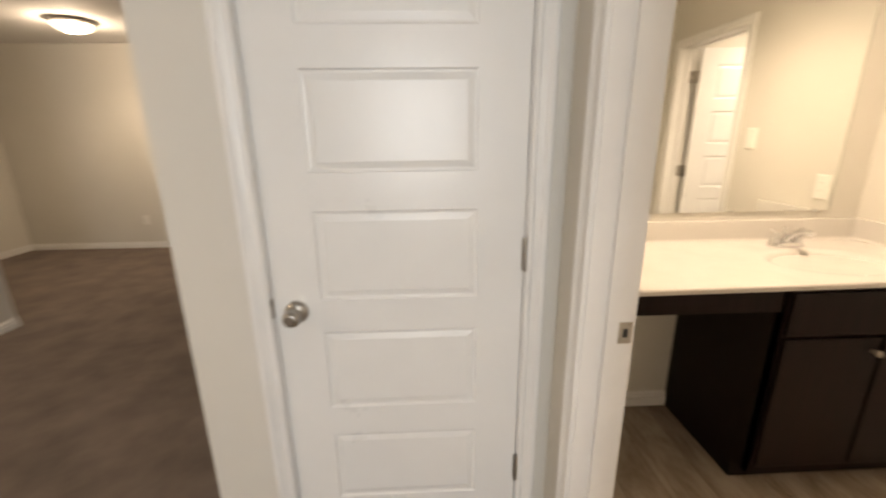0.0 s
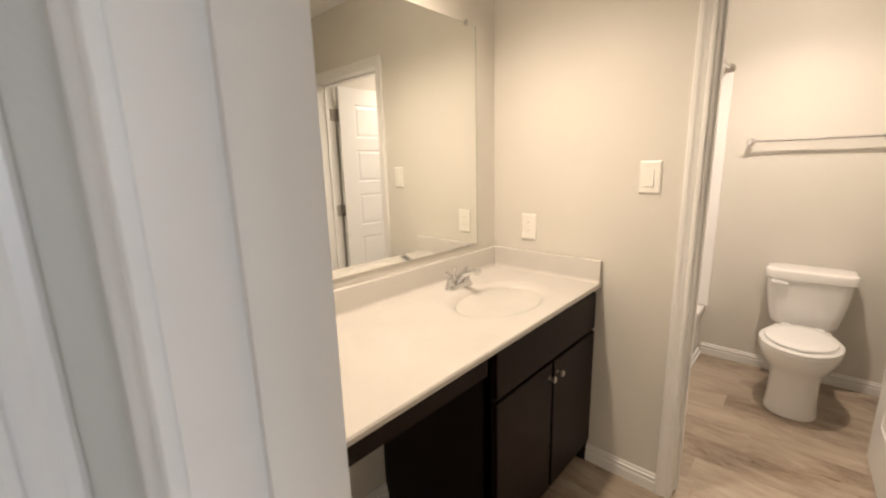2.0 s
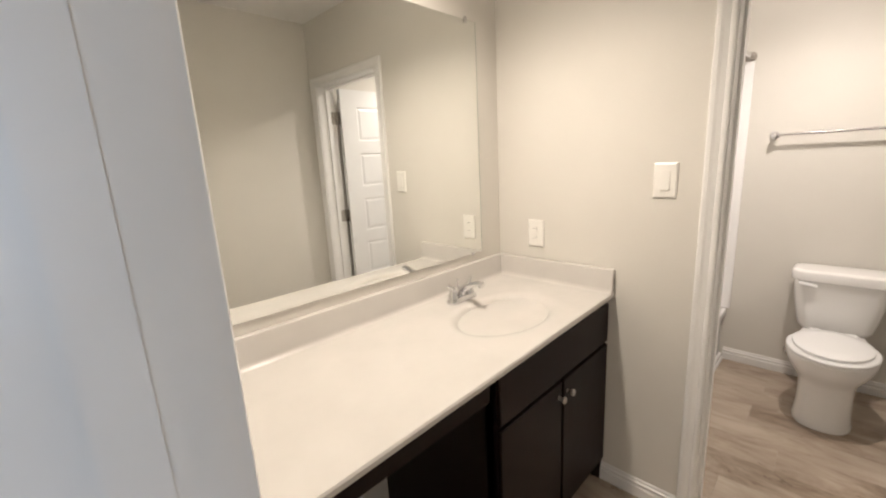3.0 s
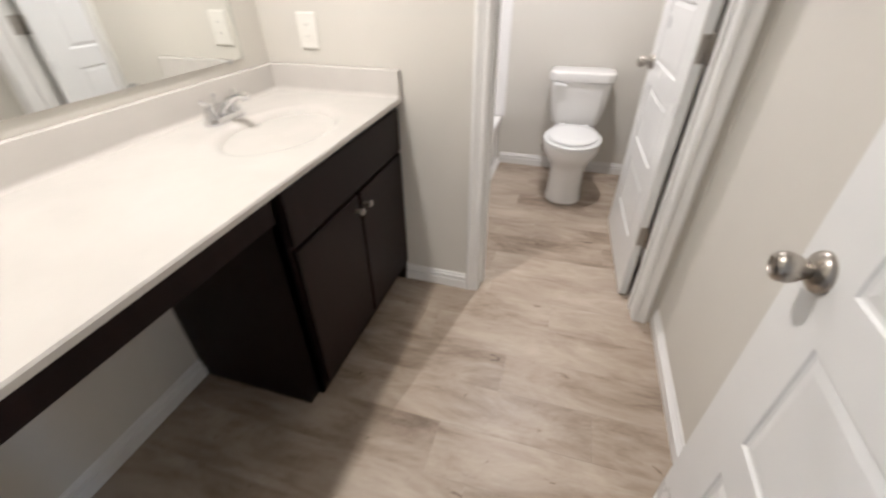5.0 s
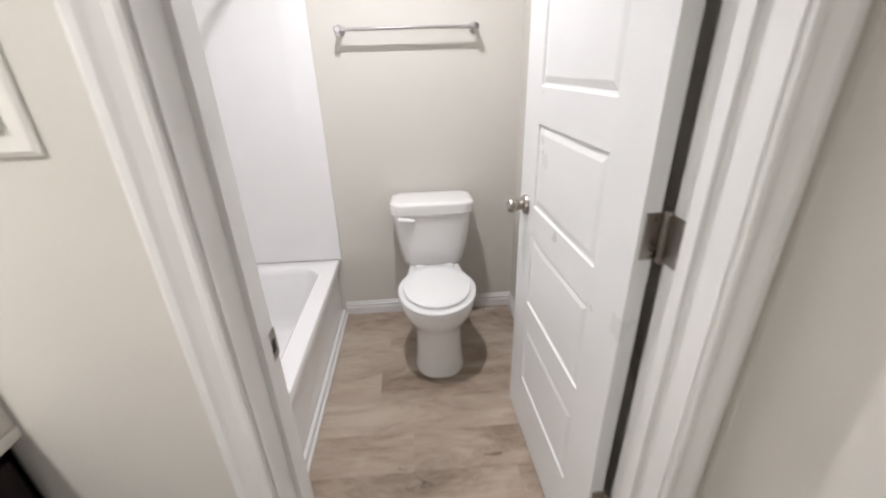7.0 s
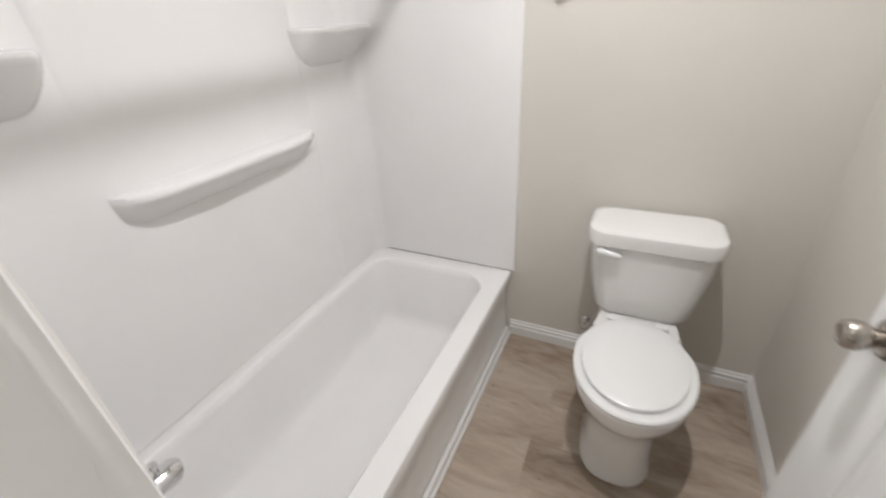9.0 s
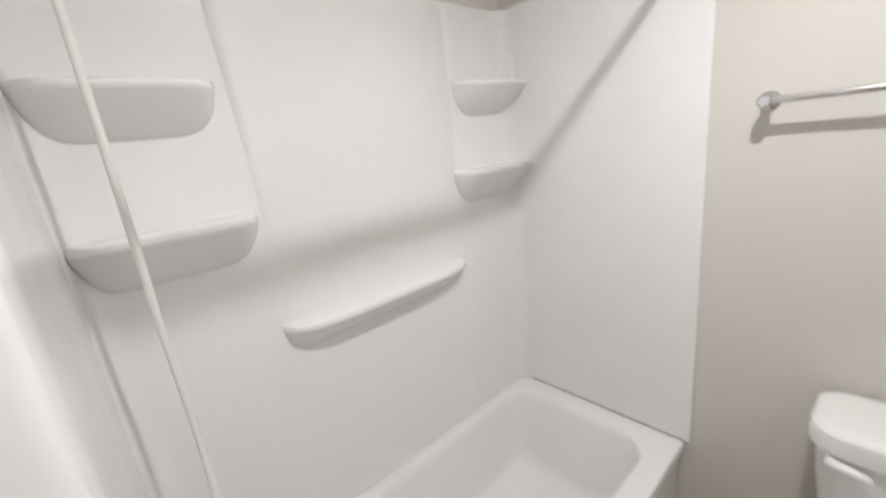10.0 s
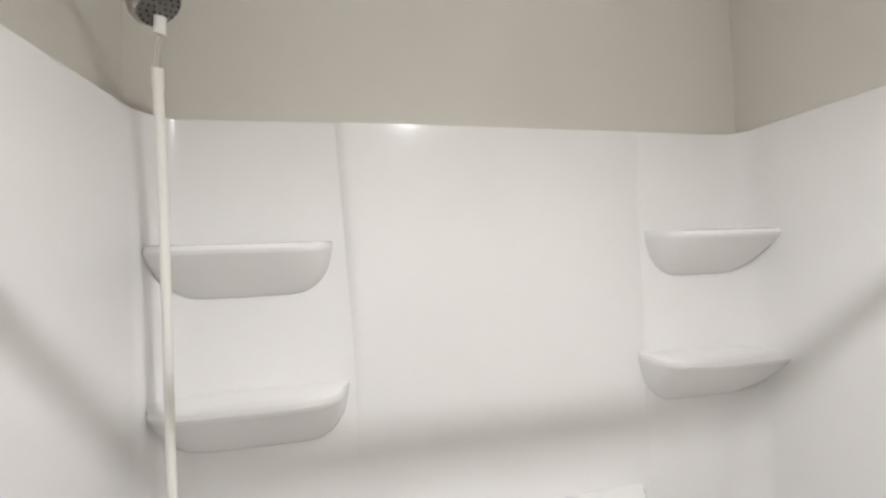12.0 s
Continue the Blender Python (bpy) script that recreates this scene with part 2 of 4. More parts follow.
def casing(name, axis, plane, a0, a1, h, sign, label="white painted moulded door casing"):
    """A mitred, moulded casing round an opening from a0 to a1 in a wall at x or y = plane."""
    bm = bmesh.new()
    rows = []
    for u, d in CASING_PROFILE:
        c = plane + sign * d
        pts = [(a0 - u, 0.0), (a0 - u, h + u), (a1 + u, h + u), (a1 + u, 0.0)]
        rows.append([bm.verts.new((c, a, z) if axis == "x" else (a, c, z)) for a, z in pts])
    for r, s in zip(rows, rows[1:]):
        for i in range(3):
            bm.faces.new((r[i], r[i + 1], s[i + 1], s[i]))
    for i in (0, 3):
        bm.faces.new([r[i] for r in rows])
    return tagged(part(name, bm, TRIM), label, "door casing", "", "structure")


BASE_PROFILE = [(0.0, 0.0), (0.014, 0.0), (0.014, 0.044), (0.012, 0.047), (0.006, 0.049), (0.006, 0.054), (0.011, 0.057), (0.011, 0.066), (0.006, 0.069), (0.004, 0.080), (0.0, 0.084)]


def baseboard(axis, plane, a0, a1, sign, label="white painted baseboard along the wall"):
    bm = bmesh.new()
    ends = []
    for a in (a0, a1):
        ends.append([bm.verts.new(((plane + sign * d), a, z) if axis == "x" else (a, plane + sign * d, z)) for d, z in BASE_PROFILE])
    for i in range(len(BASE_PROFILE) - 1):
        bm.faces.new((ends[0][i], ends[0][i + 1], ends[1][i + 1], ends[1][i]))
    bm.faces.new(ends[0])
    bm.faces.new(ends[1])
    return tagged(part("baseboard", bm, TRIM), label, "baseboard", "", "structure")


def jamb(name, axis, p0, p1, a0, a1, h, stop):
    """The lining of an opening, with its door stop at stop."""
    ob = thing(name, (0, 0, 0), "white painted door frame lining with stop", "door frame", "", "structure")
    t = 0.019

    def put(kind, c0, c1, b0, b1, z0, z1):
        boxpart(kind, (c0, c1, b0, b1, z0, z1) if axis == "x" else (b0, b1, c0, c1, z0, z1), TRIM, ob)
    put("side_jamb", p0, p1, a0 - t, a0, 0, h)
    put("side_jamb", p0, p1, a1, a1 + t, 0, h)
    put("head_jamb", p0, p1, a0 - t, a1 + t, h, h + t)
    put("door_stop", stop, stop + 0.03, a0, a0 + 0.010, 0, h - 0.010)
    put("door_stop", stop, stop + 0.03, a1 - 0.010, a1, 0, h - 0.010)
    put("head_stop", stop, stop + 0.03, a0, a1, h - 0.010, h)
    return ob


PANELS = [(0.235, 0.483), (0.582, 0.840), (0.940, 1.198), (1.300, 1.555), (1.652, 1.905)]


def door_face(bm, w, h, y, sign, stile):
    """One moulded face of a five-panel door at depth y, looking along sign."""
    zs = [0.0] + [z for p in PANELS for z in p] + [h]
    xs = [0.0, stile, w - stile, w]
    for i in range(3):
        for k in range(len(zs) - 1):
            if i == 1 and k % 2 == 1:
                x0, x1, z0, z1 = xs[1], xs[2], zs[k], zs[k + 1]
                rings = [(0, 0), (0.004, 0.0045), (0.010, 0.0055), (0.026, 0.0018), (0.029, 0.0014)]
                prev = None
                for inset, deep in rings:
                    ring = [bm.verts.new((x, y - sign * deep, z)) for x, z in ((x0 + inset, z0 + inset), (x1 - inset, z0 + inset), (x1 - inset, z1 - inset), (x0 + inset, z1 - inset))]
                    if prev:
                        for q in range(4):
                            bm.faces.new((prev[q], prev[(q + 1) % 4], ring[(q + 1) % 4], ring[q]))
                    prev = ring
                bm.faces.new(prev)
            else:
                bm.faces.new([bm.verts.new((x, y, z)) for x, z in ((xs[i], zs[k]), (xs[i + 1], zs[k]), (xs[i + 1], zs[k + 1]), (xs[i], zs[k + 1]))])


def door_slab(w, h=2.03, t=0.035, stile=0.14):
    bm = bmesh.new()
    door_face(bm, w, h, 0.0, -1, stile)
    door_face(bm, w, h, t, 1, stile)
    for x in (0.0, w):
        bm.faces.new([bm.verts.new(p) for p in ((x, 0, 0), (x, t, 0), (x, t, h), (x, 0, h))])
    for z in (0.0, h):
        bm.faces.new([bm.verts.new(p) for p in ((0, 0, z), (w, 0, z), (w, t, z), (0, t, z))])
    bmesh.ops.remove_doubles(bm, verts=bm.verts, dist=0.0002)
    return bm


def knob(parent, x, y, z, sign):
    """A round door knob with its rose, standing off a face along y."""
    bm = bmesh.new()
    lathe(bm, [(r, sign * d) for r, d in ((0.0, 0.0), (0.0145, 0.0), (0.0135, 0.018), (0.0155, 0.025), (0.0210, 0.034), (0.0245, 0.044), (0.0248, 0.051), (0.0225, 0.060), (0.0180, 0.065), (0.0135, 0.0665), (0.0115, 0.064), (0.0, 0.064))], (x, y, z), "y", 28)
    k = part("door_knob", bm, NICKEL, parent, "brushed nickel round door knob", True)
    bm = bmesh.new()
    lathe(bm, [(0.0, 0.0), (0.0335, 0.0), (0.0335, sign * 0.005), (0.031, sign * 0.010), (0.022, sign * 0.016), (0.0135, sign * 0.018), (0.0, sign * 0.018)], (x, y, z), "y", 28)
    part("rose", bm, NICKEL, k, "", True)


def hinge(parent, z, leaf_door, leaf_jamb, pin):
    """A butt hinge: knuckle round the pin and two leaves given as boxes."""
    bm = bmesh.new()
    lathe(bm, [(0.0, z - 0.05), (0.0055, z - 0.05), (0.0065, z - 0.047), (0.0065, z - 0.017), (0.0063, z - 0.016), (0.0065, z - 0.015), (0.0065, z + 0.015), (0.0063, z + 0.016), (0.0065, z + 0.017), (0.0065, z + 0.047), (0.0055, z + 0.05), (0.0, z + 0.05)], (pin[0], pin[1], 0), "z", 14)
    for leaf in (leaf_door, leaf_jamb):
        if leaf:
            box(bm, leaf[0], leaf[1], leaf[2], leaf[3], z - 0.045, z + 0.045)
    return part("hinge", bm, NICKEL, parent, "brushed nickel door hinge", True)


# ---- structure ----
T = 0.115
structure("floor", [(HW2 - 0.12, XC, HJ - 0.12, HN + 0.12, -0.15, -0.006), (HW - 0.12, XC, HS - 0.12, HJ - 0.12, -0.15, -0.006), (XC, XW1, HS - 0.12, 2.12, -0.15, -0.006), (XW1, XE + 0.12, YS - 0.12, YN + 0.12, -0.15, -0.006)], SUBFLOOR, "dark joints under greyed-oak vinyl plank floor", "floor")
structure("carpet", [(HW, XW0 + 0.06, HS, YC, -0.0055, 0.004), (HW2, XC, YC, HN, -0.0055, 0.004)], CARPET, "dark brown low-pile carpet in the hall", "carpet")
structure("ceiling", [(-5.5, 3.9, -3.1, 5.6, ZC, ZC + 0.12)], CEILING, "white textured flat ceiling", "ceiling")
structure("wall_entry", [(XW0, XW1, HS, EJ0 - 0.019, 0, ZC), (XW0, XW1, EJ1 + 0.019, YN + T, 0, ZC), (XW0, XW1, EJ0 - 0.019, EJ1 + 0.019, DOOR_H + 0.019, ZC)], PAINT, "greige painted wall with the bathroom doorway")
structure("wall_closet", [(XC, -0.507, YC, YC + T, 0, ZC), (0.250, XW0, YC, YC + T, 0, ZC), (-0.507, 0.250, YC, YC + T, DOOR_H + 0.019, ZC)], PAINT, "greige painted wall round the closet door")
structure("wall_closet_side", [(XC, XC + T, YC + T, HN, 0, ZC)], PAINT, "greige painted closet side wall")
structure("wall_closet_back", [(XC + T, XW0, 2.0, 2.0 + T, 0, ZC)], PAINT, "plain closet back wall")
structure("wall_north", [(XW1, XE, YN, YN + T, 0, ZC)], PAINT, "greige painted wall behind mirror and tub")
structure("wall_east", [(XE, XE + T, YS - T, YN + T, 0, ZC)], PAINT, "greige painted wall behind the toilet")
structure("wall_south", [(XW1, XE, YS - T, YS, 0, ZC)], PAINT, "greige painted bathroom wall")
structure("wall_partition", [(XP0, XP1, YS, PJ0 - 0.019, 0, ZC), (XP0, XP1, PJ1 + 0.019, YN, 0, ZC), (XP0, XP1, PJ0 - 0.019, PJ1 + 0.019, DOOR_H + 0.019, ZC)], PAINT, "greige painted partition with the toilet room doorway")
structure("wall_hall_north", [(HW2 - T, XC, HN, HN + T, 0, ZC)], PAINT, "greige painted far wall of the hall room")
structure("wall_hall_far_west", [(HW2 - T, HW2, HJ - T, HN, 0, ZC)], PAINT, "greige painted west wall of the hall room")
structure("wall_hall_jog", [(HW2, HW - T, HJ - T, HJ, 0, ZC)], PAINT, "greige painted short wall")
structure("wall_hall_west", [(HW - T, HW, HS, HJ, 0, ZC)], PAINT, "greige painted hall wall ending in a corner")
WX0, WX1, WZ0, WZ1 = -0.62, 0.30, 0.75, 2.25
structure("wall_hall_south", [(HW - T, WX0, HS - T, HS, 0, ZC), (WX1, XW1, HS - T, HS, 0, ZC), (WX0, WX1, HS - T, HS, 0, WZ0), (WX0, WX1, HS - T, HS, WZ1, ZC)], PAINT, "greige painted hall wall with a window")

win = thing("window_1", (0, HS - 0.06, 0), "white framed hall window", "window", "", "structure")
bm = bmesh.new()
for d in ((WX0, WX0 + 0.05, -0.03, 0.03, WZ0, WZ1), (WX1 - 0.05, WX1, -0.03, 0.03, WZ0, WZ1), (WX0 + 0.05, WX1 - 0.05, -0.03, 0.03, WZ0, WZ0 + 0.05), (WX0 + 0.05, WX1 - 0.05, -0.03, 0.03, WZ1 - 0.05, WZ1), (WX0 + 0.05, WX1 - 0.05, -0.02, 0.02, 1.43, 1.47)):
    box(bm, *d)
part("window_frame", bm, TRIM, win)
pane = boxpart("pane", (WX0 + 0.05, WX1 - 0.05, -0.004, 0.004, WZ0 + 0.05, WZ1 - 0.05), PANE, win)
pane.visible_shadow = False

jamb("jamb_entry", "x", XW0, XW1, EJ0, EJ1, DOOR_H, XW1 - 0.068)
jamb("jamb_partition", "x", XP0, XP1, PJ0, PJ1, DOOR_H, XP0 + 0.062)
jamb("jamb_closet", "y", YC, YC + T, -0.488, 0.231, DOOR_H, YC + 0.04)
casing("trim_entry_hall", "x", XW0, EJ0, EJ1, DOOR_H, -1)
casing("trim_entry_bath", "x", XW1, EJ0, EJ1, DOOR_H, 1)
casing("trim_partition_vanity", "x", XP0, PJ0, PJ1, DOOR_H, -1)
casing("trim_partition_toilet", "x", XP1, PJ0, PJ1, DOOR_H, 1)
casing("trim_closet", "y", YC, -0.488, 0.231, DOOR_H, -1)

baseboard("y", YS, XW1, XP0, 1)
baseboard("y", YS, XP1, XE, 1)
baseboard("x", XE, YS, YT, -1)
baseboard("x", XP0, PJ1 + 0.061, 1.39, -1)
baseboard("y", YN, XW1, 1.215, -1)
baseboard("x", XP1, PJ1 + 0.061, YT, 1)
baseboard("y", HN, HW2, XC, -1)
baseboard("x", HW2, HJ, HN, 1)
baseboard("y", HJ, HW2, HW + 0.0, 1)
baseboard("x", HW, HS, HJ, 1)
baseboard("x", XC, YC, HN, -1)
baseboard("y", YC, XC, -0.550, -1)
baseboard("x", XW0, EJ1 + 0.061, YC, -1)
baseboard("x", XW0, HS, EJ0 - 0.061, -1)

# ---- doors ----
closet = thing("door_1", (-0.485, YC + 0.002, 0.012), "white painted five-panel closet door, closed", "door", "", "structure")
part("slab", door_slab(0.713, stile=0.132), DOORP, closet)
knob(closet, 0.062, 0.0, 0.908, -1)
for z in (0.33, 1.066, 1.82):
    hinge(closet, z, (0.707, 0.716, -0.0015, 0.0005), None, (0.7150, -0.0055))
bm = bmesh.new()
box(bm, -0.0072, -0.0004, -0.0085, 0.03, 0.892, 0.952)
part("latch_plate", bm, NICKEL, closet, "dark nickel latch lip")

entry = thing("door_2", (XW1 + 0.006, EJ0, 0.012), "white painted five-panel bathroom door, standing open", "door", "", "structure", -0.8)
bm = door_slab(0.711)
bmesh.ops.translate(bm, verts=bm.verts, vec=(0.004, 0.004, 0))
part("slab", bm, DOORP, entry)
knob(entry, 0.65, 0.039, 0.925, 1)
bm = bmesh.new()
box(bm, 0.7145, 0.7162, 0.010, 0.033, 0.897, 0.953)
part("latch_plate", bm, NICKEL, entry)
for z in (0.33, 1.075, 1.82):
    hinge(entry, z, (0.0025, 0.0045, 0.006, 0.036), None, (0.0, 0.0))

toilet_door = thing("door_3", (XP1 + 0.008, PJ0 + 0.006, 0.012), "white painted five-panel toilet room door, standing open", "door", "", "structure", 2.2)
bm = door_slab(0.711)
bmesh.ops.translate(bm, verts=bm.verts, vec=(0.012, 0.008, 0))
part("slab", bm, DOORP, toilet_door)
knob(toilet_door, 0.655, 0.043, 0.925, 1)
for z in (0.33, 1.075, 1.82):
    hinge(toilet_door, z, (0.009, 0.0118, 0.000, 0.034), (-0.045, -0.004, -0.0045, -0.002), (0.002, 0.001))

strike = tagged(boxpart("strike_plate", (XW1 - 0.032, XW1 + 0.001, EJ1 - 0.0025, EJ1 - 0.0005, 0.90, 0.957), NICKEL), "brushed nickel strike plate on the door frame", "strike plate", "door strike plates")
part_bm = bmesh.new()
box(part_bm, XW1 - 0.022, XW1 - 0.010, EJ1 - 0.004, EJ1 - 0.0026, 0.917, 0.940)
part("latch_hole", part_bm, SLOT, strike)
strike2 = tagged(boxpart("strike_plate", (XP1 - 0.032, XP1 + 0.001, PJ1 - 0.0025, PJ1 - 0.0005, 0.90, 0.957), NICKEL), "brushed nickel strike plate on the door frame", "strike plate", "door strike plates")
boxpart("latch_hole", (XP1 - 0.022, XP1 - 0.010, PJ1 - 0.004, PJ1 - 0.0026, 0.917, 0.940), SLOT, strike2)

# ---- vanity ----
CT, CF = 0.905, 1.251          # counter top and front edge
CX0 = 1.205                    # cabinet's side
vanity = thing("vanity_cabinet", (0, 0, 0), "dark espresso vanity cabinet under the sink end of the counter", "cabinet")
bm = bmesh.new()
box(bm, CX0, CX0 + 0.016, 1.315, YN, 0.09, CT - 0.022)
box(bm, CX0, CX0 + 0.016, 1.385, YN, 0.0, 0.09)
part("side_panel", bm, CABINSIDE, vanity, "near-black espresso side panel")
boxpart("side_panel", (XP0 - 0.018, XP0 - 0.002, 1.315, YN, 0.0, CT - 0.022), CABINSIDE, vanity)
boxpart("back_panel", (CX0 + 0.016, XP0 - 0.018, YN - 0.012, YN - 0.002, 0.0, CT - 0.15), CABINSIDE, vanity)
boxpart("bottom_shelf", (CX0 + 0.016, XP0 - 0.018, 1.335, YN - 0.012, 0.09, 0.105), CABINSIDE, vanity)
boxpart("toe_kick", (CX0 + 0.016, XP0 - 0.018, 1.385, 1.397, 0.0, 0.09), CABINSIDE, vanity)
bm = bmesh.new()
for d in ((CX0, CX0 + 0.04, 0.09, CT - 0.022), (XP0 - 0.042, XP0 - 0.002, 0.09, CT - 0.022), (CX0 + 0.04, XP0 - 0.042, 0.09, 0.125), (CX0 + 0.04, XP0 - 0.042, 0.672, 0.704), (CX0 + 0.04, XP0 - 0.042, CT - 0.06, CT - 0.022)):
    box(bm, d[0], d[1], 1.315, 1.335, d[2], d[3])
part("face_frame", bm, ESPRESSO, vanity)
MIDX = 1.602
boxpart("false_drawer_front", (CX0 + 0.024, XP0 - 0.024, 1.297, 1.3145, 0.695, 0.862), ESPRESSO, vanity, "", 0.004)
for x0, x1, kx in ((CX0 + 0.024, MIDX - 0.007, MIDX - 0.032), (MIDX + 0.007, XP0 - 0.024, MIDX + 0.032)):
    bm = bmesh.new()
    box(bm, x0, x1, 1.297, 1.3145, 0.125, 0.681, 0.004)
    dr = part("cabinet_door", bm, ESPRESSO, vanity)
    bm = bmesh.new()
    lathe(bm, [(0.0, 0.0), (0.008, 0.0), (0.006, -0.010), (0.006, -0.014), (0.0120, -0.019), (0.0132, -0.024), (0.0105, -0.028), (0.0, -0.029)], (kx, 1.297, 0.628), "y", 20)
    part("knob", bm, NICKEL, dr, "brushed nickel round cabinet knob", True)

apron = thing("knee_drawer", (0, 0, 0), "dark espresso knee-space apron below the counter", "drawer front")
boxpart("front", (XW1 + 0.004, CX0 - 0.001, 1.315, 1.334, 0.787, CT - 0.022), ESPRESSO, apron)
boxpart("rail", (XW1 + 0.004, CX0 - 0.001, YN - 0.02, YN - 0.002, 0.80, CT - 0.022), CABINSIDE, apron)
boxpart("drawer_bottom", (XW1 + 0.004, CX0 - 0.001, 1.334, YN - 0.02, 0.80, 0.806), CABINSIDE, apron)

counter = thing("vanity_counter", (0, 0, 0), "cream cultured-marble counter with a moulded-in oval sink", "counter")
SX, SY, SA, SB = 1.560, 1.520, 0.210, 0.145


def counter_top():
    """The slab with the bowl sunk into it, in one skin."""
    bm = bmesh.new()
    x0, x1, y0, y1 = XW1 + 0.003, XP0 - 0.003, CF, YN - 0.002
    n = 64
    def edge(a):
        dx, dy = math.cos(a), math.sin(a)
        s = min(((x1 - SX) if dx > 0 else (x0 - SX)) / dx if abs(dx) > 1e-9 else 1e9, ((y1 - SY) if dy > 0 else (y0 - SY)) / dy if abs(dy) > 1e-9 else 1e9)
        return SX + s * dx, SY + s * dy
    angles = [2 * math.pi * k / n for k in range(n)]
    for cxx, cyy in ((x0, y0), (x1, y0), (x0, y1), (x1, y1)):
        a = math.atan2(cyy - SY, cxx - SX) % (2 * math.pi)
        k = min(range(n), key=lambda i: abs(angles[i] - a))
        angles[k] = a
    bowl = [(1.34, 0.0), (1.26, -0.0003), (1.19, -0.0014), (1.13, -0.0036), (1.08, -0.0070), (1.03, -0.0125), (0.99, -0.0190)] + [(0.99 * f, -0.019 - 0.121 * (1 - f ** 2.1)) for f in (0.96, 0.92, 0.87, 0.81, 0.74, 0.66, 0.57, 0.47, 0.36, 0.24, 0.13)]
    rings = []
    outer = [(*edge(a), 0.0) for a in angles]
    low = [(x, y + (0.003 if y < y0 + 1e-4 else 0), -0.020) for x, y, _ in outer]
    rings.append([(x, y, CT + z) for x, y, z in low])
    rings.append([(x, y, CT - 0.005) for x, y, z in outer])
    rings.append([(x, y + (0.004 if y < y0 + 1e-4 else 0), CT) for x, y, z in outer])
    rings.append([(x + (SX - x) * 0.02, y + (SY - y) * 0.05 + (0.004 if y < y0 + 1e-4 else 0), CT) for x, y, z in outer])
    rings.append([(x + (SX - x) * 0.03, y + (SY - y) * 0.07 + (0.004 if y < y0 + 1e-4 else 0), CT) for x, y, z in outer])
    for f, z in bowl:
        rings.append([(SX + SA * f * math.cos(a), SY + SB * f * math.sin(a), CT + z) for a in angles])
    loft(bm, rings, True, True)
    for v in bm.verts:
        if v.co.y < y0 + 0.075:
            v.co.y += 0.032 * (v.co.x - x0) / (x1 - x0) * (1 - max(v.co.y - y0, 0.0) / 0.075)     # the front runs a little out of square
    return bm


part("slab", counter_top(), MARBLE, counter, "cream cultured-marble slab with oval sink", True)
SPLASH_PROFILE = [(0.0, 0.0004), (0.036, 0.0004), (0.032, 0.0014), (0.027, 0.005), (0.0235, 0.010), (0.022, 0.017), (0.0205, 0.092), (0.0190, 0.0965), (0.0160, 0.098), (0.0, 0.098)]


def splash(name, place):
    """An upright splash that meets the slab in a cove; place(d, z, k) gives the point d off the wall at end k."""
    bm = bmesh.new()
    ends = [[bm.verts.new(place(d, z, k)) for d, z in SPLASH_PROFILE] for k in (0, 1)]
    n = len(SPLASH_PROFILE)
    for i in range(n):
        bm.faces.new((ends[0][i], ends[0][(i + 1) % n], ends[1][(i + 1) % n], ends[1][i]))
    bm.faces.new(ends[0])
    bm.faces.new(ends[1][::-1])
    part(name, bm, MARBLE, counter, "", True)


splash("backsplash", lambda d, z, k: ((XW1 + 0.003, XP0 - 0.0035)[k], YN - 0.002 - d, CT + z))
splash("side_splash", lambda d, z, k: (XP0 - 0.003 - d, (CF + 0.036, YN - 0.0025)[k], CT + z + 0.0002))
bm = bmesh.new()
lathe(bm, [(0.0, 0.0), (0.022, 0.0), (0.024, 0.002), (0.021, 0.004), (0.012, 0.003), (0.0, 0.006)], (SX, SY, CT - 0.1386), "z", 24)
part("drain", bm, CHROME, counter, "chrome sink drain", True)

faucet = thing("faucet", (1.565, 1.735, CT), "chrome two-handle bathroom faucet on the counter", "faucet")
bm = bmesh.new()
loft(bm, [rounded(0, 0, 0.078, 0.026, 0.025, 0.0), rounded(0, 0, 0.079, 0.027, 0.025, 0.005), rounded(0, 0, 0.077, 0.025, 0.024, 0.013), rounded(0, 0, 0.070, 0.019, 0.018, 0.021)])
part("base", bm, CHROME, faucet, "", True)
bm = bmesh.new()
rings = []
for y, z, w, h, lean in ((0.006, 0.012, 0.024, 0.022, 0), (0.004, 0.030, 0.022, 0.020, 12), (-0.008, 0.047, 0.020, 0.018, 40), (-0.030, 0.062, 0.018, 0.015, 58), (-0.058, 0.076, 0.016, 0.012, 66), (-0.086, 0.086, 0.015, 0.011, 76), (-0.106, 0.088, 0.014, 0.011, 95), (-0.116, 0.084, 0.012, 0.009, 112)):
    a = radians(lean)
    along, up = -math.cos(a), -math.sin(a)
    rings.append([(w * math.cos(q), y + h * math.sin(q) * along, z + h * math.sin(q) * up) for q in (2 * math.pi * k / 18 for k in range(18))])
loft(bm, rings)
sp = part("spout", bm, CHROME, faucet, "", True)
bm = bmesh.new()
lathe(bm, [(0.0, 0.072), (0.0095, 0.072), (0.0105, 0.080), (0.0, 0.082)], (0, -0.103, 0), "z", 16)
part("aerator", bm, CHROME, sp, "", True)
